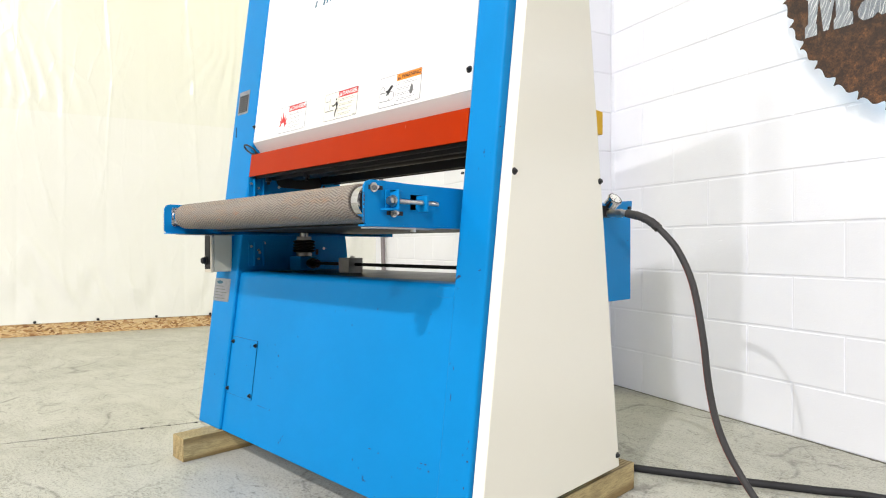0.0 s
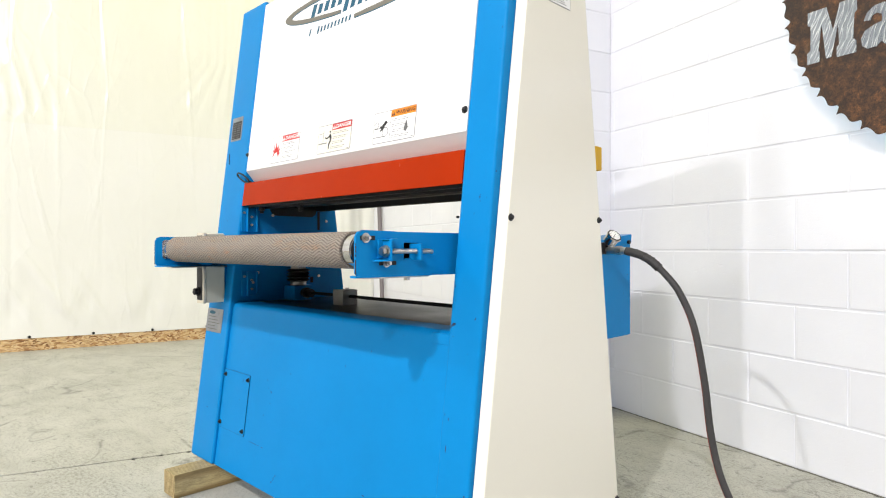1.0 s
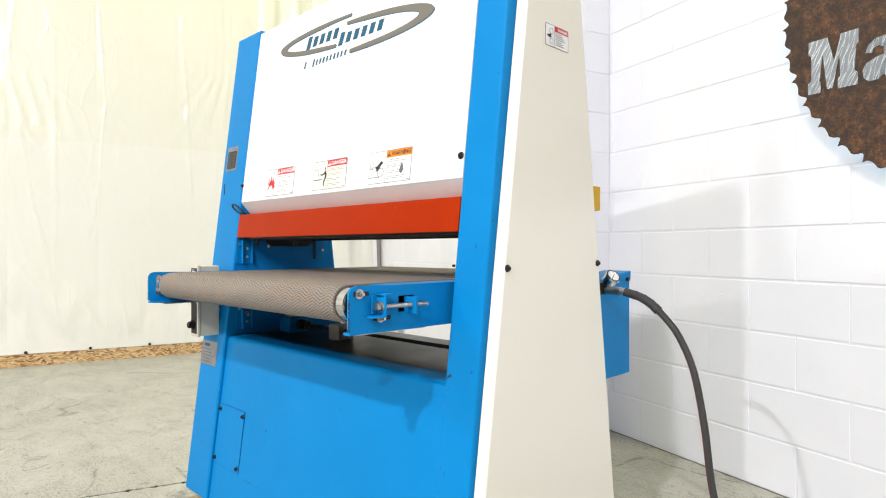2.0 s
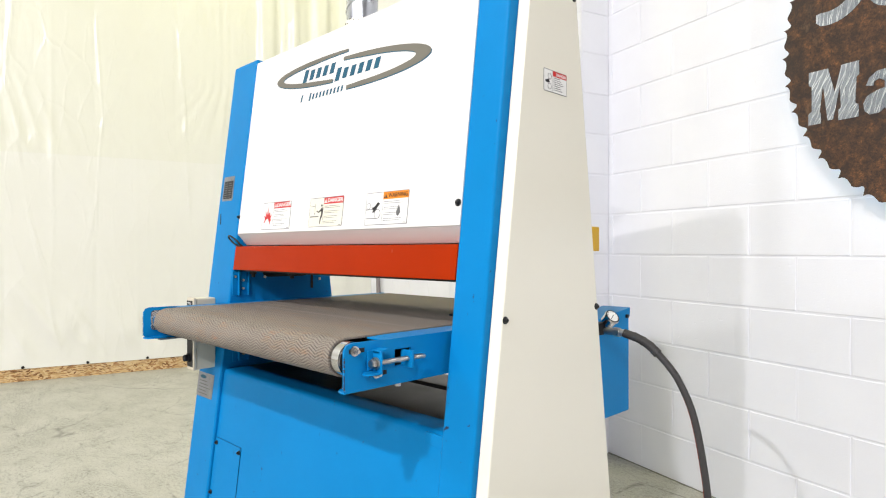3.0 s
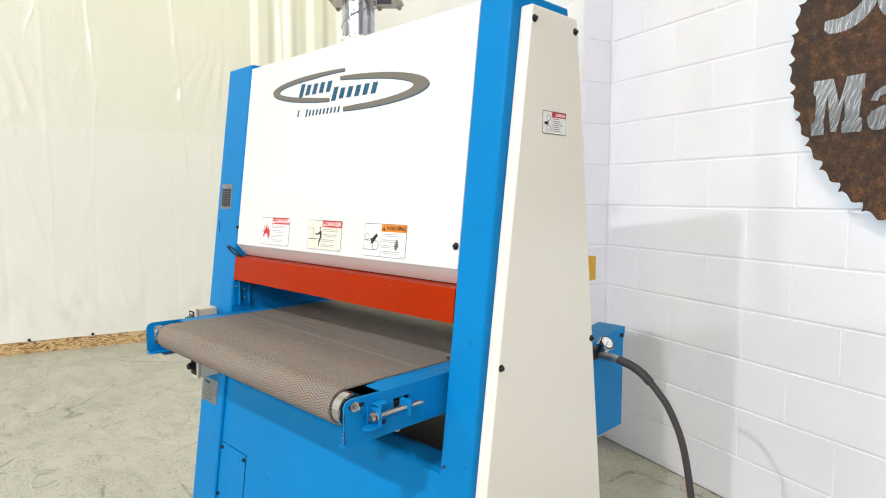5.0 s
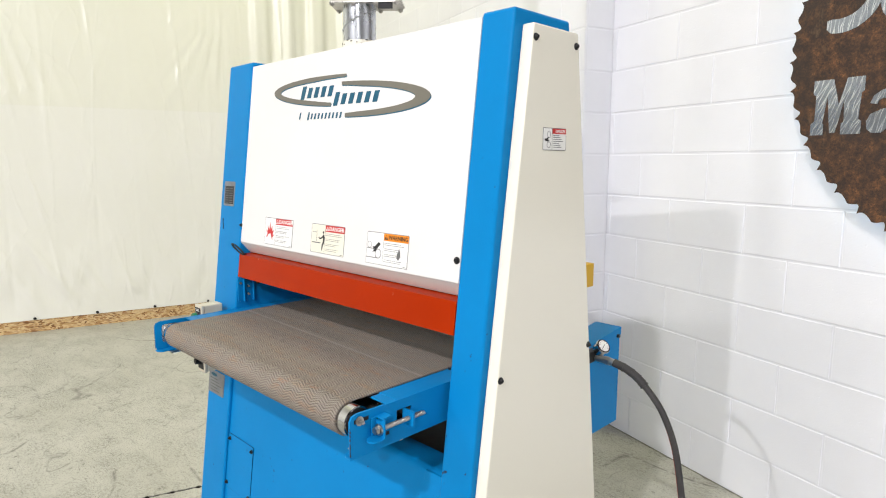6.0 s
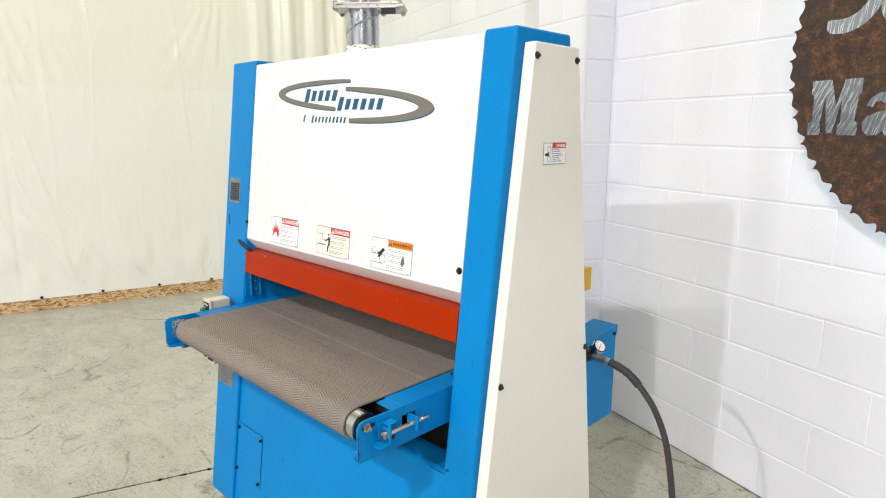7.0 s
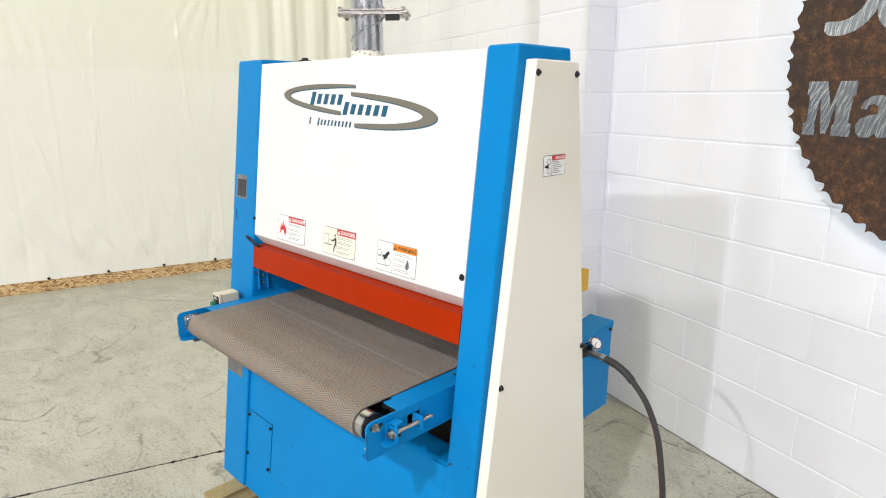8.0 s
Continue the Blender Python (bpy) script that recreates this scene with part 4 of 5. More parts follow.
# ---- stickers on the hood
def sticker(x, z, w, h, back, band, word, split, group, torn=False):
    """A safety sticker: outline, field, header band with the word, bars of small print."""
    st = part("safety_label", flat(rrect(-w / 2, w / 2, -h / 2, h / 2, 0.004), 0.0005, on_front(x, z, -0.002)), STICK_LINE, hood, group)
    i = 0.0014
    part("field", flat(rrect(-w / 2 + i, w / 2 - i, -h / 2 + i, h / 2 - i, 0.003), 0.0004, on_front(x, z, -0.0016)), back, st)
    sx = -w / 2 + split * w
    part("divider", flat(rrect(sx - 0.0008, sx, -h / 2, h / 2), 0.0003, on_front(x, z, -0.0012)), STICK_LINE, st)
    bh = 0.235 * h
    bo = rrect(sx, w / 2 - i, h / 2 - bh, h / 2 - i)
    if torn:
        bo = [(sx, h / 2 - bh), (w / 2 - i, h / 2 - bh), (w / 2 - i, h / 2 - 0.016), (w / 2 - 0.012, h / 2 - i), (sx, h / 2 - i)]
    part("header", flat(bo, 0.0004, on_front(x, z, -0.0012)), band, st)
    ink, mark = (INK, band) if band is WARN_ORANGE else (STICK_W, band)
    hw, tz = w / 2 - sx, h / 2 - bh / 2 - 0.0005
    tw = hw - 0.0225
    part("lettering", text_bm(word, bh * 0.80, on_front(x, z, -0.0007) @ pose(sx + 0.019 + tw / 2, tz - 0.0003, 0), wide=tw), ink, st)
    ax = sx + 0.0095
    sign_tri = part("triangle", flat([(ax - 0.0075, tz - 0.0066), (ax + 0.0075, tz - 0.0066), (ax, tz + 0.0070)], 0.0003, on_front(x, z, -0.0007)), ink, st)
    part("mark", flat([(ax - 0.0009, tz - 0.0028), (ax + 0.0009, tz - 0.0028), (ax + 0.0014, tz + 0.0034), (ax - 0.0014, tz + 0.0034)], 0.0002, on_front(x, z, -0.0003), bm=flat(rrect(ax - 0.001, ax + 0.001, tz - 0.0056, tz - 0.0040), 0.0002, on_front(x, z, -0.0003))), mark, sign_tri)
    r = random.Random(int(1000 * x + 700))
    zz = h / 2 - bh - 0.0062
    while zz > -h / 2 + 0.010:
        for k in range(2):
            at, end, bm = sx + 0.005, sx + 0.005 + (0.50 + 0.38 * r.random()) * (hw - 0.01), None
            while at < end:
                ln = 0.004 + 0.008 * r.random()
                bm = flat(rrect(at, min(at + ln, end + 0.002), zz - 0.0007, zz + 0.0007), 0.0002, on_front(x, z, -0.0011), bm=bm)
                at += ln + 0.0022
            part("print_line", bm, INK_GREY, st)
            zz -= 0.0047
        zz -= 0.0055
    part("print_line", flat(rrect(w / 2 - 0.016, w / 2 - 0.005, -h / 2 + 0.0034, -h / 2 + 0.0050), 0.0002, on_front(x, z, -0.0011)), INK_GREY, st)
    return st, sx, w, h


st, sx, w, h = sticker(-0.2755, 1.153, 0.172, 0.0895, STICK_W, DANGER_RED, "DANGER", 0.40, "white safety label with a red header and red burst", True)
burst = [(-0.074, -0.022), (-0.067, -0.008), (-0.078, 0.003), (-0.064, -0.001), (-0.069, 0.020), (-0.057, 0.003), (-0.054, 0.032), (-0.047, 0.004), (-0.039, 0.019), (-0.037, -0.001), (-0.026, 0.007), (-0.034, -0.010), (-0.025, -0.012), (-0.035, -0.019), (-0.033, -0.029), (-0.041, -0.020), (-0.047, -0.008), (-0.055, -0.009), (-0.062, -0.012), (-0.066, -0.020)]
part("burst_sign", flat(burst, 0.0003, on_front(-0.2755, 1.153, -0.0011)), DANGER_RED, st)
st, sx, w, h = sticker(0.0025, 1.153, 0.169, 0.0870, STICK_C, DANGER_RED, "DANGER", 0.435, "cream safety label with a red header")
bm = flat([(-0.024, 0.012), (-0.017, 0.014), (-0.013, 0.004), (-0.014, -0.010), (-0.020, -0.020), (-0.022, -0.034), (-0.026, -0.034), (-0.026, -0.018), (-0.020, -0.006), (-0.022, 0.003)], 0.0003, on_front(0.0025, 1.153, -0.0011))
bm = flat([(-0.022, 0.010), (-0.036, 0.002), (-0.044, 0.006), (-0.045, 0.003), (-0.036, -0.002), (-0.021, 0.004)], 0.0003, on_front(0.0025, 1.153, -0.0008), bm=bm)
bm = flat(rrect(-0.025, -0.018, 0.0165, 0.0235, 0.003), 0.0003, on_front(0.0025, 1.153, -0.0011), bm=bm)
part("pictogram", bm, INK, st)
bm = flat(rrect(-0.078, -0.034, -0.014, -0.011), 0.0003, on_front(0.0025, 1.153, -0.0011))
bm = flat(rrect(-0.056, -0.0545, -0.008, 0.026), 0.0002, on_front(0.0025, 1.153, -0.0011), bm=bm)
bm = flat(rrect(-0.078, -0.056, 0.018, 0.0195), 0.0002, on_front(0.0025, 1.153, -0.0011), bm=bm)
part("pictogram", bm, STICK_LINE, st)
st, sx, w, h = sticker(0.2755, 1.151, 0.170, 0.0870, STICK_W, WARN_ORANGE, "WARNING", 0.42, "white safety label with an orange header")
bm = flat([(-0.058, -0.012), (-0.052, -0.004), (-0.060, 0.004), (-0.050, 0.004), (-0.034, 0.018), (-0.026, 0.012), (-0.042, -0.003), (-0.046, -0.010), (-0.050, -0.009)], 0.0003, on_front(0.2755, 1.151, -0.0011))
part("pictogram", bm, INK, st)


def ring_bm(cx, cy, r, t, place, a0=0, a1=360, n=24, bm=None):
    o = [((cx + r * math.cos(radians(a0 + (a1 - a0) * k / n))), (cy + r * math.sin(radians(a0 + (a1 - a0) * k / n)))) for k in range(n + 1)]
    i = [((cx + (r - t) * math.cos(radians(a0 + (a1 - a0) * k / n))), (cy + (r - t) * math.sin(radians(a0 + (a1 - a0) * k / n)))) for k in range(n + 1)]
    for k in range(n):
        bm = flat([o[k], o[k + 1], i[k + 1], i[k]], 0.0003, place, bm=bm)
    return bm


bm = ring_bm(-0.034, -0.014, 0.013, 0.0018, on_front(0.2755, 1.151, -0.0011))
bm = ring_bm(-0.072, 0.008, 0.009, 0.0014, on_front(0.2755, 1.151, -0.0011), bm=bm)
bm = flat(rrect(-0.082, -0.034, -0.0028, -0.0008), 0.0003, on_front(0.2755, 1.151, -0.0011), bm=bm)
bm = flat(rrect(-0.082, -0.034, -0.027, -0.0250), 0.0003, on_front(0.2755, 1.151, -0.0011), bm=bm)
part("pictogram", bm, STICK_LINE, st)
part("scrape", flat([(0.042, -0.018), (0.050, -0.024), (0.057, -0.014), (0.055, -0.002), (0.050, 0.008), (0.047, -0.002), (0.043, -0.008)], 0.0003, on_front(0.2755, 1.151, -0.0008)), INK_GREY, st, "dark scraped spot")

# sticker on the side panel
sy0, sz0 = 0.186, 1.435
SP = on_side(sy0, sz0, 0.6722)
st = part("safety_label", flat(rrect(-0.047, 0.047, -0.026, 0.026, 0.003), 0.0005, SP), STICK_LINE, side, "small white safety label with a red header")
part("field", flat(rrect(-0.0455, 0.0455, -0.0245, 0.0245, 0.002), 0.0004, SP @ pose(0, 0, 0.0004)), STICK_W, st)
part("header", flat(rrect(-0.010, 0.0455, 0.0125, 0.0245), 0.0003, SP @ pose(0, 0, 0.0008)), DANGER_RED, st)
part("lettering", text_bm("DANGER", 0.0100, SP @ pose(0.0225, 0.0182, 0.0012), 0.0002, wide=0.040), STICK_W, st)
part("divider", flat(rrect(-0.0115, -0.0105, -0.0245, 0.0245), 0.0003, SP @ pose(0, 0, 0.0008)), INK_GREY, st)
for k in range(7):
    part("print_line", flat(rrect(-0.007, 0.018 + 0.020 * ((k * 5) % 4) / 4, 0.0085 - 0.0046 * k, 0.0100 - 0.0046 * k), 0.0002, SP @ pose(0, 0, 0.0008)), INK_GREY, st)
bm = ring_bm(-0.024, 0.010, 0.0075, 0.0012, SP @ pose(0, 0, 0.0008))
bm = ring_bm(-0.024, -0.013, 0.0075, 0.0012, SP @ pose(0, 0, 0.0008), bm=bm)
part("pictogram", bm, INK_GREY, st)
part("pictogram", flat([(-0.041, 0.000), (-0.032, 0.002), (-0.024, 0.005), (-0.027, -0.001), (-0.022, -0.003), (-0.030, -0.006), (-0.041, -0.004)], 0.0003, SP @ pose(0, 0, 0.0008)), INK, st)

# ---- emblem on the hood: two crescents and slanted bars in place of the maker's letters
LP = on_front(0.018, 1.575, -0.0018, -2.7)


def crescent(cx, cy, a, b, a0, a1, thin, thick, tip, shift=pose(0, 0, 0)):
    """Half an ellipse whose width swells towards the angle tip."""
    n = 60
    rim, inner = [], []
    for k in range(n + 1):
        t = radians(a0 + (a1 - a0) * k / n)
        w = thin + (thick - thin) * (0.5 + 0.5 * math.cos(t - radians(tip))) ** 3
        rim.append((cx + a * math.cos(t), cy + b * math.sin(t)))
        inner.append((cx + (a - w * 1.25) * math.cos(t), cy + (b - min(w, 0.010 + 0.3 * w)) * math.sin(t)))
    bm = None
    for k in range(n):
        bm = flat([rim[k], rim[k + 1], inner[k + 1], inner[k]], 0.0004, LP @ shift, bm=bm)
    return bm


LEFT_ARC, RIGHT_ARC = (-0.0188, 0.0152, 0.364, 0.046, 85, 265, 0.0052, 0.033, 180), (0.0126, -0.0119, 0.364, 0.051, 93, -88, 0.0052, 0.046, 0)
emblem = part("emblem", crescent(*LEFT_ARC), FLUE, hood, "olive and teal oval emblem on the hood")
part("crescent", crescent(*RIGHT_ARC), FLUE, emblem)
for arc in (LEFT_ARC, RIGHT_ARC):
    part("crescent_edge", crescent(*arc, pose(0.003, -0.003, -0.00015)), TEAL, emblem, "teal edge of the crescent")
WP = on_front(0.018, 1.575, -0.0018, -1.2)


def bars(x0, x1, z0, z1, n, gap, lean=0.26, first=1.0):
    """A row of plain slanted bars, one a letter, the first one taller."""
    w = (x1 - x0) / n
    for k in range(n):
        a, c = x0 + k * w, x0 + (k + 1) * w - gap
        top = z1 + (first - 1) * (z1 - z0) if k == 0 else z1
        low = z0 - (first - 1) * 0.6 * (z1 - z0) if k == 0 else z0
        e = lean * (top - low)
        part("emblem_bar", flat([(a, low), (c, low), (c + e, top), (a + e, top)], 0.0004, WP), TEAL, emblem)


bars(-0.220, -0.036, -0.001, 0.031, 5, 0.0150, first=1.18)
bars(-0.040, 0.182, -0.027, 0.004, 6, 0.0155, first=1.18)
bars(-0.172, 0.016, -0.0665, -0.0490, 10, 0.0105, 0.2, 1.25)
bars(-0.219, -0.208, -0.0665, -0.0440, 1, 0.0035, 0.2)

# ---- electrical box, gauge, fitting and yellow handle at the rear
eb = part("electrical_box", prism([(0.462, 0.556), (0.693, 0.556), (0.693, 0.863), (0.462, 0.836)], 0.505, 0.592, 0.003, 2), BLUE, sander, "blue steel electrical box with a sloping lid")
part("box_lid", prism([(0.458, 0.812), (0.695, 0.840), (0.697, 0.867), (0.460, 0.840)], 0.502, 0.5945, 0.002, 2), BLUE, eb)
part("screw", rod((0.592, 0.672, 0.842), (0.602, 0.672, 0.842), 0.006, seg=12, bevel=0.001), SCREW, eb)
part("mount", box(0.515, 0.58, rear(0.7) - 0.004, 0.463, 0.60, 0.80), BLUE, eb)
part("pull_handle", box(0.606, 0.632, 0.386, 0.454, 1.038, 1.104, 0.003, 2), YELLOW, sander, "yellow painted switch cover")
part("regulator", box(0.596, 0.622, 0.400, 0.515, 0.806, 0.840, 0.004), BLACK, sander)
GP = Matrix.Translation((0.629, 0.500, 0.842)) @ Vector((0.72, -0.22, 0.66)).to_track_quat("Z", "Y").to_matrix().to_4x4()
bm = rod(GP @ Vector((0, 0, 0)), GP @ Vector((0, 0, 0.022)), 0.0195, seg=32)
bm = rod(GP @ Vector((0, 0, 0.022)), GP @ Vector((0, 0, 0.027)), 0.0220, 0.0205, 32, bm)
gauge = part("pressure_gauge", bm, CHROME, sander, "round chrome pressure gauge")
part("dial_ring", rod(GP @ Vector((0, 0, 0.0271)), GP @ Vector((0, 0, 0.0274)), 0.0180, seg=32), BLACK, gauge)
part("dial", rod(GP @ Vector((0, 0, 0.0275)), GP @ Vector((0, 0, 0.0278)), 0.0170, seg=32), DIAL, gauge, "white dial")
part("needle", rod(GP @ Vector((-0.010, -0.008, 0.0282)), GP @ Vector((0.004, 0.003, 0.0282)), 0.0009, seg=6), INK, gauge)
for k in range(9):
    a = radians(-45 + 33.75 * k)
    part("tick", rod(GP @ Vector((0.0125 * math.cos(a), 0.0125 * math.sin(a), 0.028)), GP @ Vector((0.0156 * math.cos(a), 0.0156 * math.sin(a), 0.028)), 0.0007, seg=5), INK, gauge)
part("gauge_stem", rod((0.622, 0.503, 0.822), (0.632, 0.500, 0.845), 0.006, seg=12), STEEL, gauge)
bm = rod((0.620, 0.500, 0.818), (0.650, 0.500, 0.817), 0.0105, seg=14)
bm = rod((0.650, 0.500, 0.817), (0.668, 0.500, 0.8165), 0.0125, seg=6, bm=bm)
bm = rod((0.668, 0.500, 0.8165), (0.682, 0.500, 0.816), 0.010, seg=14, bm=bm)
part("hose_fitting", bm, STEEL, sander, "steel quick-connect air fitting")

# ---------------------------------------------------------------- round the sander
# skids
for x0, y0, y1 in ((-0.606, -0.262, 0.612), (0.567, -0.235, 0.600)):
    single("wooden_skid", box(x0, x0 + 0.086, y0, y1, 0.0, 0.0795, 0.004, 2), SKID, "rough pine timber skid under the sander", "timber", "timber skids")

# air hose
hose_pts = [(0.680, 0.5, 0.816), (0.720, 0.5, 0.806), (0.752, 0.5, 0.790), (0.795, 0.5, 0.752), (0.832, 0.5, 0.705), (0.868, 0.5, 0.622), (0.894, 0.5, 0.490), (0.911, 0.5, 0.354), (0.937, 0.5, 0.250), (0.985, 0.5, 0.158), (1.060, 0.49, 0.075), (1.19, 0.47, 0.022), (1.45, 0.45, 0.0115), (2.2, 0.55, 0.0115)]
hose = thing("air_hose", "black rubber air hose with a red stripe", "hose")
path = spline(hose_pts, 9)
HOSE = paint("hose_rubber", (0.040, 0.038, 0.038), 0.55, dirt=0.3)
part("hose_tube", tube(path, 0.0090, 16), HOSE, hose)
sleeve_pts = spline(hose_pts[:3] + [(0.775, 0.5, 0.771)], 6)
sleeve = part("sleeve", tube(sleeve_pts, 0.0116, 16), HOSE, hose, "thicker rubber end sleeve")
for k in (4, 8, 12, 15, len(sleeve_pts) - 2):
    p, q = sleeve_pts[k], sleeve_pts[k + 1]
    part("rib", rod(p, p + (q - p).normalized() * 0.005, 0.0126, seg=20, bevel=0.001), HOSE, sleeve)
STRIPE = paint("red_stripe", (0.26, 0.045, 0.03), 0.6, dirt=0.6)
part("stripe", tube([p + Vector((-0.0060, -0.0062, 0)) for p in path[40:]], 0.0011, 6), STRIPE, hose, "faded red stripe")
single("floor_hose", tube(spline([(0.30, 0.62, 0.0112), (0.585, 0.729, 0.0112), (0.707, 0.780, 0.0112), (0.895, 0.864, 0.0112), (1.056, 0.939, 0.0112), (1.196, 1.0, 0.0112), (1.6, 1.06, 0.0112), (2.6, 0.78, 0.0112)], 8), 0.0112, 14), RUBBER, "black rubber hose lying on the concrete", "hose")

# exhaust duct
DX, DY = 0.005, 0.135
duct = thing("exhaust_duct", "galvanised round exhaust duct rising from the sander", "duct", (DX, DY, 1.735))
part("pipe", rod((0, 0, 0), (0, 0, 0.102), 0.0485, seg=48), GALV, duct)
part("pipe", rod((0, 0, 0.116), (0, 0, CEIL - 1.735), 0.0485, seg=48), GALV, duct)
part("spiral_seam", tube([Vector((0.0490 * math.cos(a), 0.0490 * math.sin(a), 0.026 + 0.072 * (a - radians(-140)) / radians(190))) for a in [radians(-175 + 8 * k) for k in range(30)]], 0.0022, 6), GALV, duct)
GATE = pose(0, 0, 0, 0, 0, 41)
bm = flat(rrect(-0.080, 0.126, -0.054, 0.054, 0.012), 0.0045, GATE @ pose(0, 0, 0.1015), 0.001)
bm = flat(rrect(-0.080, 0.126, -0.054, 0.054, 0.012), 0.0045, GATE @ pose(0, 0, 0.1125), 0.001, bm)
flange = part("flange", bm, STEEL, duct, "bolted steel flange pair")
bm = box(-0.076, 0.130, -0.050, 0.050, 0.1061, 0.1124, 0.001)
bm.transform(GATE)
part("blast_gate", bm, STEEL, duct, "steel slide gate between the flanges")
bm = prism([(-0.050, 0.084), (-0.046, 0.084), (-0.040, 0.1012), (-0.050, 0.1012)], 0.064, 0.106, 0.001)
bm.transform(GATE)
part("gate_stop", bm, BLACK, duct)
for x, y in ((-0.071, -0.045), (-0.008, -0.050), (0.056, -0.048), (0.117, -0.045), (-0.071, 0.045), (0.056, 0.048), (0.117, 0.045)):
    bm = rod((x, y, 0.094), (x, y, 0.124), 0.0032, seg=8)
    bm = rod((x, y, 0.0955), (x, y, 0.1012), 0.0078, seg=6, bm=bm, bevel=0.0015)
    bm = rod((x, y, 0.1172), (x, y, 0.1225), 0.0078, seg=6, bm=bm, bevel=0.0015)
    bm.transform(GATE)
    part("bolt", bm, STEEL, flange)
wire = spline([(0.056, -0.048, 0.122), (0.054, -0.051, 0.136), (0.050, -0.053, 0.148), (0.054, -0.051, 0.156)], 5)
bm = tube(wire, 0.0012, 6)
bm.transform(GATE)
part("wire_tie", bm, INK, flange)

# ---------------------------------------------------------------- saw-blade sign on the wall
SC, SZ, SR, SOFF = 0.959, 1.743, 0.644, 0.060
SAW = ROOM @ Matrix(((1, 0, 0, SC), (0, 0, -1, BACK - SOFF), (0, 1, 0, SZ), (0, 0, 0, 1)))
sign = thing("saw_blade_sign", "large rusted circular saw blade sign, lit from behind", "sign")
TEETH = 40
out = []
for k in range(TEETH):
    a0 = 360.0 / TEETH * k + 1.0
    for f, r in ((0.0, 1.0), (0.05, 0.988), (0.11, 0.981), (0.20, 0.9775), (0.29, 0.978), (0.40, 0.983), (0.52, 0.9905), (0.60, 0.9885), (0.69, 0.979), (0.77, 0.967), (0.84, 0.961), (0.90, 0.9655), (0.95, 0.979)):
        a = radians(a0 + f * 360.0 / TEETH)
        out.append((SR * r * math.cos(a), SR * r * math.sin(a)))
part("blade", flat(out, 0.004, SAW), RUST, sign, "rusty brown toothed steel disc")


def cut(outline, name="metal_shape"):
    """A polished plate set on the blade; outline in wall coordinates (along, up)."""
    return part(name, flat([(x - SC, z - SZ) for x, z in outline], 0.0018, SAW @ pose(0, 0, 0.0041), 0.0), SWIRL, sign, "polished swirl-brushed metal shape")


cut([(0.412, 1.474), (0.456, 1.474), (0.456, 1.510), (0.452, 1.514), (0.463, 1.602), (0.478, 1.480), (0.497, 1.480), (0.519, 1.588), (0.522, 1.514), (0.514, 1.510), (0.514, 1.474), (0.578, 1.474), (0.578, 1.514), (0.568, 1.522),
     (0.572, 1.606), (0.580, 1.612), (0.580, 1.657), (0.524, 1.657), (0.502, 1.572), (0.480, 1.657), (0.414, 1.657), (0.414, 1.612), (0.424, 1.606), (0.424, 1.522), (0.412, 1.512)])
cut([(0.600, 1.568), (0.610, 1.592), (0.632, 1.608), (0.660, 1.611), (0.690, 1.600), (0.700, 1.572), (0.700, 1.480), (0.666, 1.474), (0.655, 1.488), (0.640, 1.475), (0.612, 1.474), (0.596, 1.488), (0.592, 1.512), (0.604, 1.535), (0.635, 1.548), (0.655, 1.552), (0.655, 1.574), (0.640, 1.583), (0.626, 1.577), (0.622, 1.564)])
for k in range(4):
    x0 = 0.72 + 0.15 * k
    cut([(x0, 1.474), (x0 + 0.11, 1.474), (x0 + 0.115, 1.61), (x0 + 0.005, 1.61)])
arc_o = [(0.487 + 0.125 * math.cos(radians(a)), 1.922 + 0.118 * math.sin(radians(a))) for a in range(255, 372, 9)]
arc_i = [(0.480 + 0.088 * math.cos(radians(a)), 1.925 + 0.075 * math.sin(radians(a))) for a in range(372, 250, -9)]
cut(arc_o + [(0.600, 2.08), (0.560, 2.08)] + arc_i + [(0.440, 1.850), (0.440, 1.822)])
uo = [(0.675 + 0.072 * math.cos(radians(a)), 1.880 + 0.075 * math.sin(radians(a))) for a in range(180, 361, 15)]
cut(uo + [(0.747, 2.02), (0.603, 2.02)])
bm = None
for k in range(72):
    a, c = radians(5 * k), radians(5 * k + 5)
    r0, r1 = SR * 0.91, SR * 0.935
    bm = flat([(r0 * math.cos(a), r0 * math.sin(a)), (r1 * math.cos(a), r1 * math.sin(a)), (r1 * math.cos(c), r1 * math.sin(c)), (r0 * math.cos(c), r0 * math.sin(c))], 0.004, SAW @ pose(0, 0, -0.0085), bm=bm)
part("led_strip", bm, LED, sign, "white glowing light strip behind the blade")
for a in (30, 150, 270):
    x, y = 0.5 * SR * math.cos(radians(a)), 0.5 * SR * math.sin(radians(a))
    part("standoff", rod(SAW @ Vector((x, y, 0.0)), SAW @ Vector((x, y, -SOFF)), 0.012, seg=16), STEEL, sign)

# ---------------------------------------------------------------- tarp curtain and the strip below it
# local x along the curtain, local z up, local y towards the room is negative
CUR = pose(-4.165, 0.53, 0, 0, 0, 73.8)
CUR_X0, CUR_X1 = -9.5, 2.492


def soft(a, b, v):
    """0 below a, 1 above b, smooth between."""
    k = min(max((v - a) / (b - a), 0.0), 1.0)
    return k * k * (3 - 2 * k)


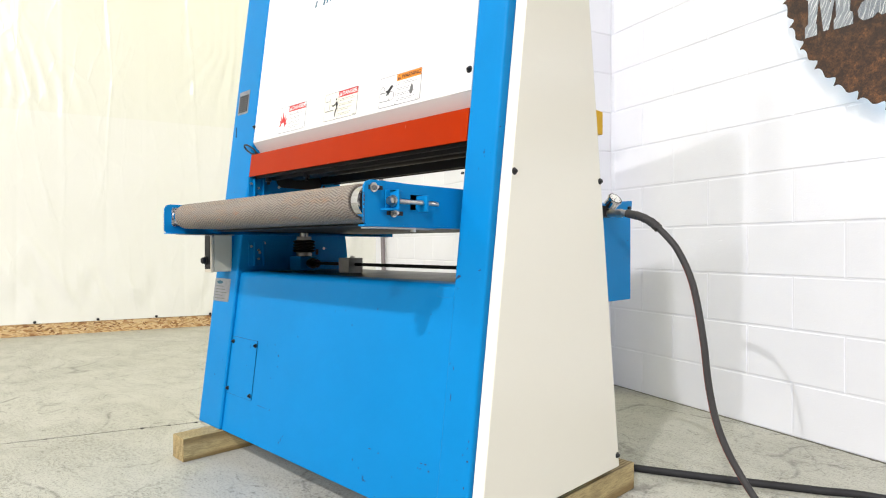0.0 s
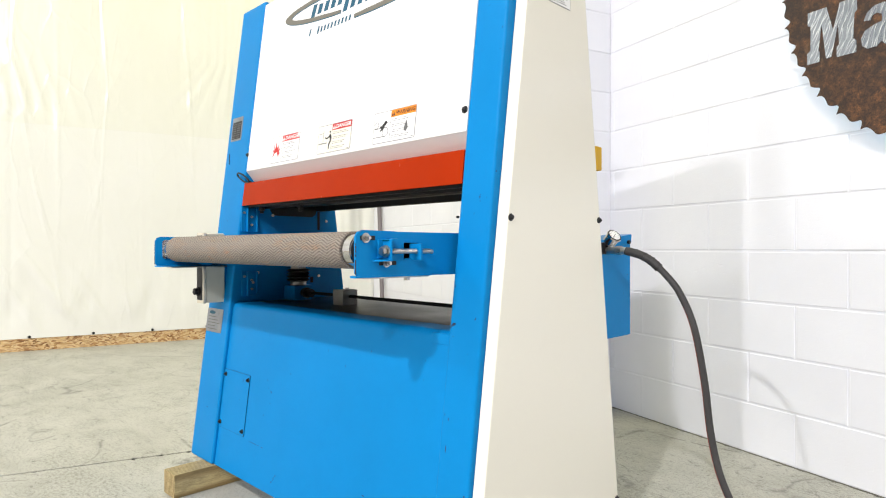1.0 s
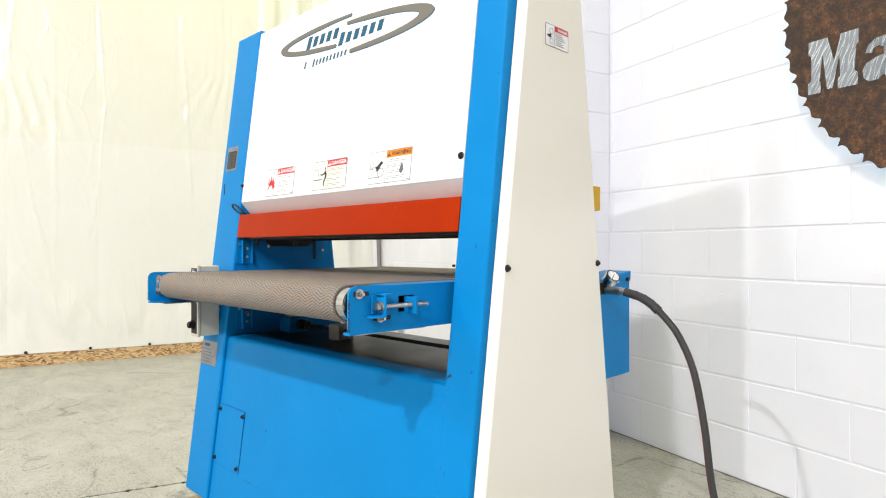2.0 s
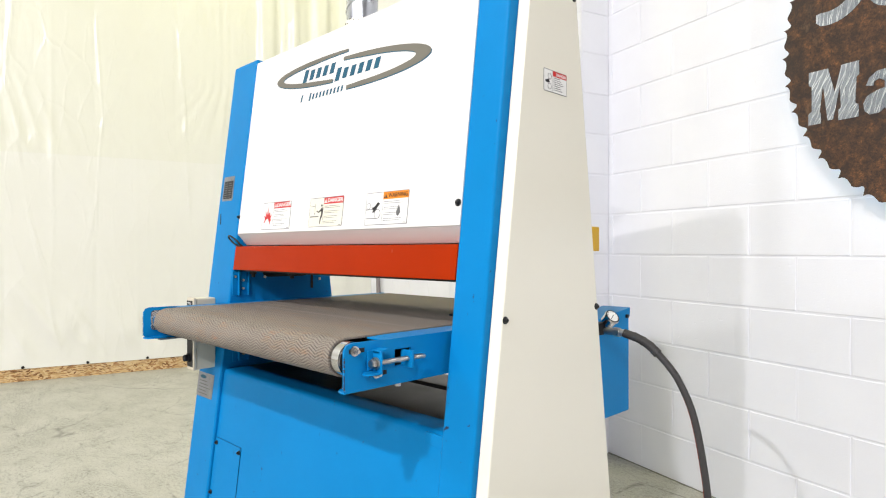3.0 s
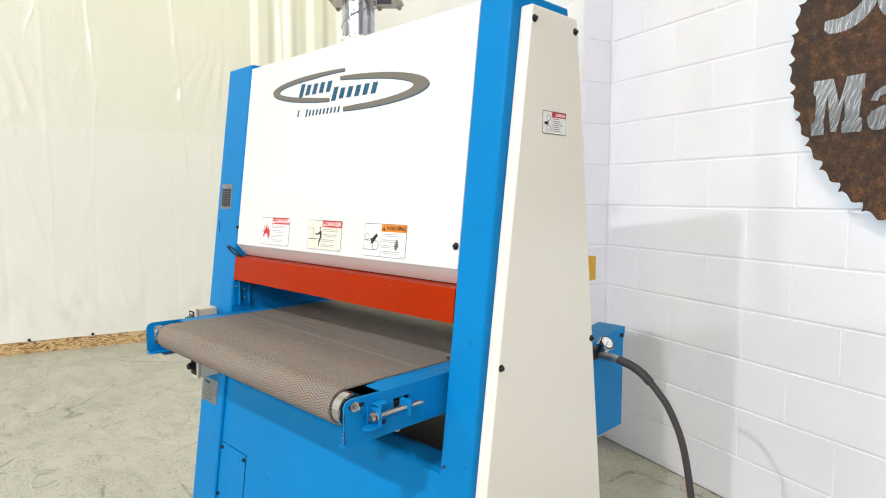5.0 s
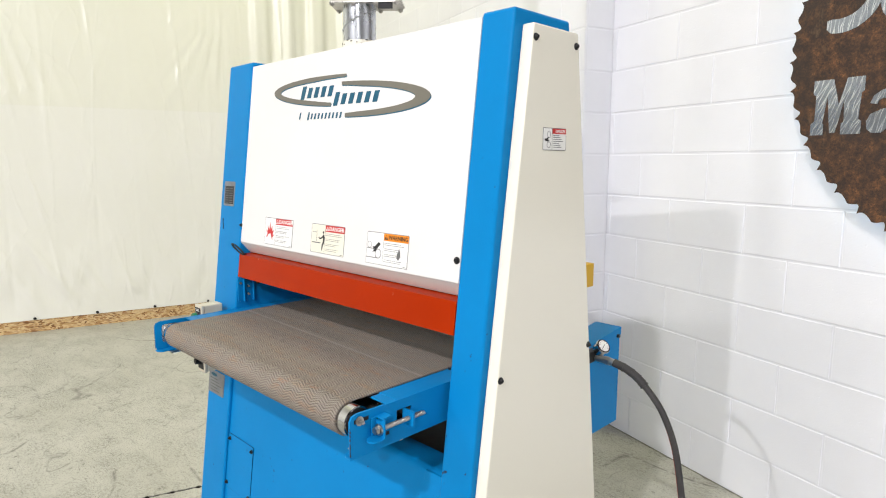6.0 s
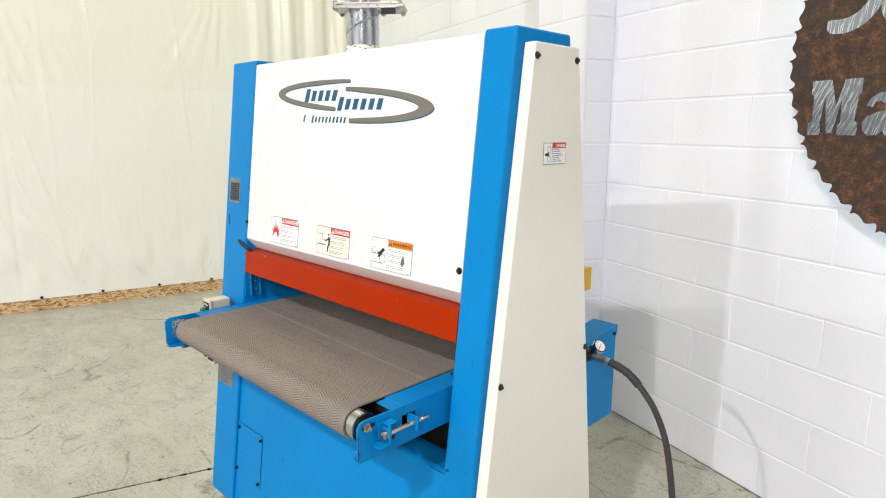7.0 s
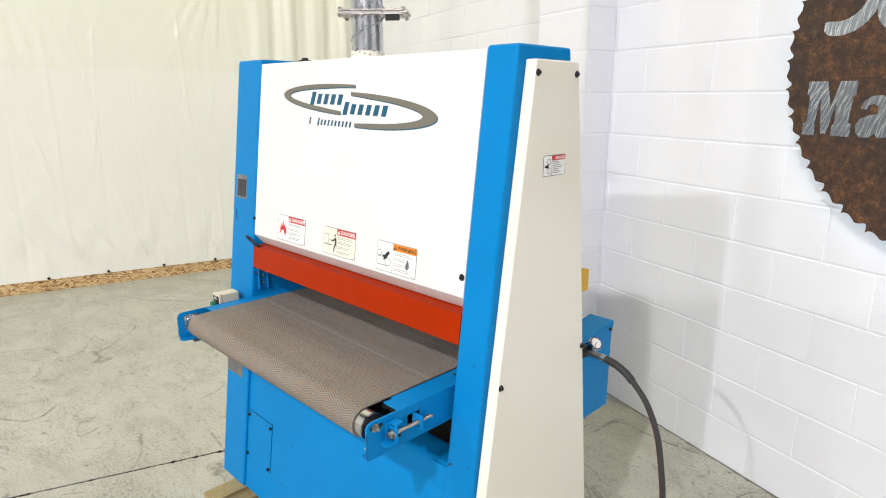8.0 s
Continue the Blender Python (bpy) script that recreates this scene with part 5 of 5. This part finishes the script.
def fold(x, z):
    """Depth of the hanging sheet: broad sags, faint storage creases, drapes over the seam, pleats towards the end."""
    d = 0.010 * math.sin(1.3 * x + 0.4 * z) + 0.010 * noise.noise(Vector((x * 0.9, z * 0.7, 0.3)))
    d += 0.0035 * noise.noise(Vector((x * 2.7, z * 1.3, 4.3))) + 0.0012 * noise.noise(Vector((x * 9.0, z * 4.0, 2.0)))
    # upright storage creases, one a folded width
    k = round((x + 0.28) / 0.31)
    u = x + 0.28 - 0.31 * k - 0.006 * math.sin(1.1 * z + k)
    keep = max(0.0, noise.noise(Vector((k * 3.1, z * 0.8, 9.0))) + 0.42)
    d += (-1) ** k * 0.0075 * keep * math.exp(-abs(u) / 0.013)
    up = z - 1.87
    if up > 0:
        # drapes that lean to one side
        u = x + 0.29 * up + 0.02 * noise.noise(Vector((x * 2.0, z * 2.0, 1.0)))
        d += 0.0060 * (0.55 + 0.9 * noise.noise(Vector((x * 3.1, z * 2.3, 8.0)))) * soft(-0.02, -0.25, u) * math.exp(-(up / 0.5) ** 2) * (1 - 2 * abs(math.sin(math.pi * u / 0.115))) * soft(0.0, 0.12, up)
        # swags that rise towards the gathered end
        h = min(up, 0.62) - 0.10 * min(up, 0.62) ** 2
        u = (x - 1.2 * h) / (1 - 1.08 * h) + 0.03 * noise.noise(Vector((x * 1.7, z * 1.7, 5.0)))
        d += 0.0036 * (0.6 + 1.2 * noise.noise(Vector((x * 2.3, z * 2.0, 6.0)))) * soft(0.12, 0.45, u) * soft(1.5, 1.0, u) * (math.sin(2 * math.pi * u / 0.19 + 1.5 * noise.noise(Vector((x * 2.5, z * 1.2, 7.0)))) + 0.25 * math.sin(2 * math.pi * u / 0.083 + 1.0)) * soft(0.0, 0.22, up)
    # small puckers along the seam
    d += 0.0035 * math.exp(-(up / 0.07) ** 2) * noise.noise(Vector((x * 14.0, z * 7.0, 3.0)))
    # pleats at the gathered end
    g = soft(1.05, 1.6, x) * soft(0.4, 1.4, z)
    d += g * (0.026 * math.sin(2 * math.pi * x / 0.27 + 0.4 * math.sin(1.4 * z)) + 0.006 * math.sin(2 * math.pi * x / 0.105))
    # loose crumples
    w = noise.noise(Vector((x * 2.1 + 0.9 * z, z * 1.2, 11.0)))
    d += 0.0060 * (0.5 - abs(w)) * soft(0.15, 0.6, noise.noise(Vector((x * 0.8, z * 0.9, 15.0))) + 0.45)
    # swags hanging between the screws, dying out upwards
    low = math.exp(-((z - 0.30) / 0.30) ** 2)
    ph = (x - 0.42) / 0.445 * math.pi
    d += low * (0.005 * math.sin(10.0 * z + 4.0 * abs(math.sin(ph)) + 1.1 * math.sin(2.0 * x)) + 0.003 * math.sin(15.0 * x + 11.0 * z))
    # long drapes pulled down to the foot
    u = x + 0.60 * (z - 0.6) + 0.10 * (z - 0.6) ** 2
    for at, high, amp in ((-0.66, 0.75, 0.009), (-0.40, 0.95, 0.013), (-0.27, 0.60, 0.006), (-0.14, 0.75, 0.011), (0.10, 0.60, 0.007), (0.33, 0.55, 0.006)):
        if abs(u - at) < 0.2:
            d += amp * math.exp(-((u - at) / 0.034) ** 2) * soft(0.12, 0.32, z) * soft(high, high - 0.35, z)
    return d * min(1.0, max(0.0, (z - 0.09) / 0.25) ** 0.7 + 0.10)


def sheet(z0, z1, fine, nz, off):
    """A thin sheet, finely divided where the camera looks."""
    xs = [CUR_X0 + (-2.0 - CUR_X0) * i / 60 for i in range(60)] + [-2.0 + (CUR_X1 + 2.0) * i / fine for i in range(fine + 1)]
    b = bmesh.new()
    grid = []
    for j in range(nz + 1):
        z = z0 + (z1 - z0) * j / nz
        grid.append([b.verts.new((x, off - fold(x, z), z)) for x in xs])
    for j in range(nz):
        for i in range(len(xs) - 1):
            b.faces.new((grid[j][i], grid[j][i + 1], grid[j + 1][i + 1], grid[j + 1][i]))
    back = bmesh.ops.extrude_face_region(b, geom=b.faces[:])
    for v in back["geom"]:
        if isinstance(v, bmesh.types.BMVert):
            v.co.y += 0.003
    bmesh.ops.recalc_face_normals(b, faces=b.faces)
    return b


curtain = thing("tarp_curtain", "hanging cream-white vinyl tarp wall with creases and a seam", "curtain")
curtain.matrix_world = CUR
part("lower_sheet", sheet(0.100, 1.872, 330, 100, -0.03), TARP, curtain)
part("upper_sheet", sheet(1.862, 6.0, 330, 150, -0.0285), TARP_WARM_LIT, curtain, "upper tarp sheet, warm light put into its colour")
part("hem", sheet(1.818, 1.876, 330, 6, -0.0311), TARP_WARM_LIT, curtain, "overlapped seam")
board = single("osb_strip", box(CUR_X0, CUR_X1 - 0.03, -0.024, -0.006, 0.0, 0.098, 0.001), OSB, "strip of oriented strand board along the curtain foot", "board", m=CUR)
for k in range(-13, 5):
    part("grommet", rod((0.42 + 0.445 * (k - 1), -0.034, 0.112), (0.42 + 0.445 * (k - 1), -0.046, 0.112), 0.012, 0.008, 12), SCREW, curtain, "dark grommet screw")
single("steel_pole", rod((-3.765, 1.615, 0.0), (-3.975, 1.645, 1.52), 0.021, seg=16, bevel=0.003), paint("pole_grey", (0.20, 0.175, 0.18), 0.5), "dark grey steel pole leaning on the block wall", "pole", m=ROOM)

# assumed ceiling fixtures, out of view
for (fx, fy, fz), power, colour in FIXTURES:
    fix = thing("assumed_ceiling_light", "assumed high-bay lamp under the roof, out of view, some added as fill", "lamp", (fx, fy, fz), "ceiling lights")
    part("housing", rod((0, 0, 0.0), (0, 0, 0.16), 0.30, 0.12, 24), CEILING_M, fix)
    part("hanger", rod((0, 0, 0.16), (0, 0, CEIL - fz), 0.006, seg=8), STEEL, fix)

# ---------------------------------------------------------------- blocks of the walls, last
def block_mesh(w, name):
    b = bmesh.new()
    g = 0.0036
    x0, x1, z0, z1 = g, w - g, g, COURSE - g
    fr = [b.verts.new(p) for p in ((x0 + 0.003, -0.0024, z0 + 0.003), (x1 - 0.003, -0.0024, z0 + 0.003), (x1 - 0.003, -0.0024, z1 - 0.003), (x0 + 0.003, -0.0024, z1 - 0.003))]
    mi = [b.verts.new(p) for p in ((x0, -0.0013, z0), (x1, -0.0013, z0), (x1, -0.0013, z1), (x0, -0.0013, z1))]
    ba = [b.verts.new(p) for p in ((x0, 0.003, z0), (x1, 0.003, z0), (x1, 0.003, z1), (x0, 0.003, z1))]
    b.faces.new(fr)
    for a, c in ((mi, fr), (ba, mi)):
        for k in range(4):
            b.faces.new((a[k], a[(k + 1) % 4], c[(k + 1) % 4], c[k]))
    bmesh.ops.recalc_face_normals(b, faces=b.faces)
    return finish(name, b, BLOCK_M, 20)


def lay(parent, x0, x1, face, z_top, origin_odd, origin_even, length, k0=0, m=None):
    """Courses of blocks between x0 and x1 on the plane y = face (wall coordinates)."""
    meshes = {}
    r = random.Random(5)
    for k in range(k0, int(z_top / COURSE) + 1):
        o = origin_odd if k % 2 else origin_even
        i = math.floor((x0 - o) / length)
        while o + i * length < x1 - 0.01:
            a, c = max(o + i * length, x0), min(o + (i + 1) * length, x1)
            i += 1
            w = round(c - a, 3)
            if w < 0.02:
                continue
            if w not in meshes:
                meshes[w] = block_mesh(w, "block")
            ob = new("block", meshes[w])
            ob.parent = parent
            ob.matrix_basis = (m or Matrix()) @ pose(a, face - 0.0006 * r.random(), k * COURSE, 0.15 * (r.random() - 0.5), 0, 0.15 * (r.random() - 0.5))


TOP = 2.6
lay(wall_north, STEP_A - 0.005, 1.9, BACK, TOP, 0.134, -0.058, BLOCK)
lay(wall_north, -4.3, PIER_A - 0.002, BACK, TOP, -1.28, -1.472, BLOCK, 2)
lay(pier, PIER_A, STEP_A, BACK - PIER_D, TOP, PIER_A, PIER_A - 0.2, 0.41)
lay(pier, -PIER_D, 0.0, 0.0, TOP, -PIER_D, -PIER_D, PIER_D, m=pose(STEP_A, BACK, 0, 0, 0, 90))
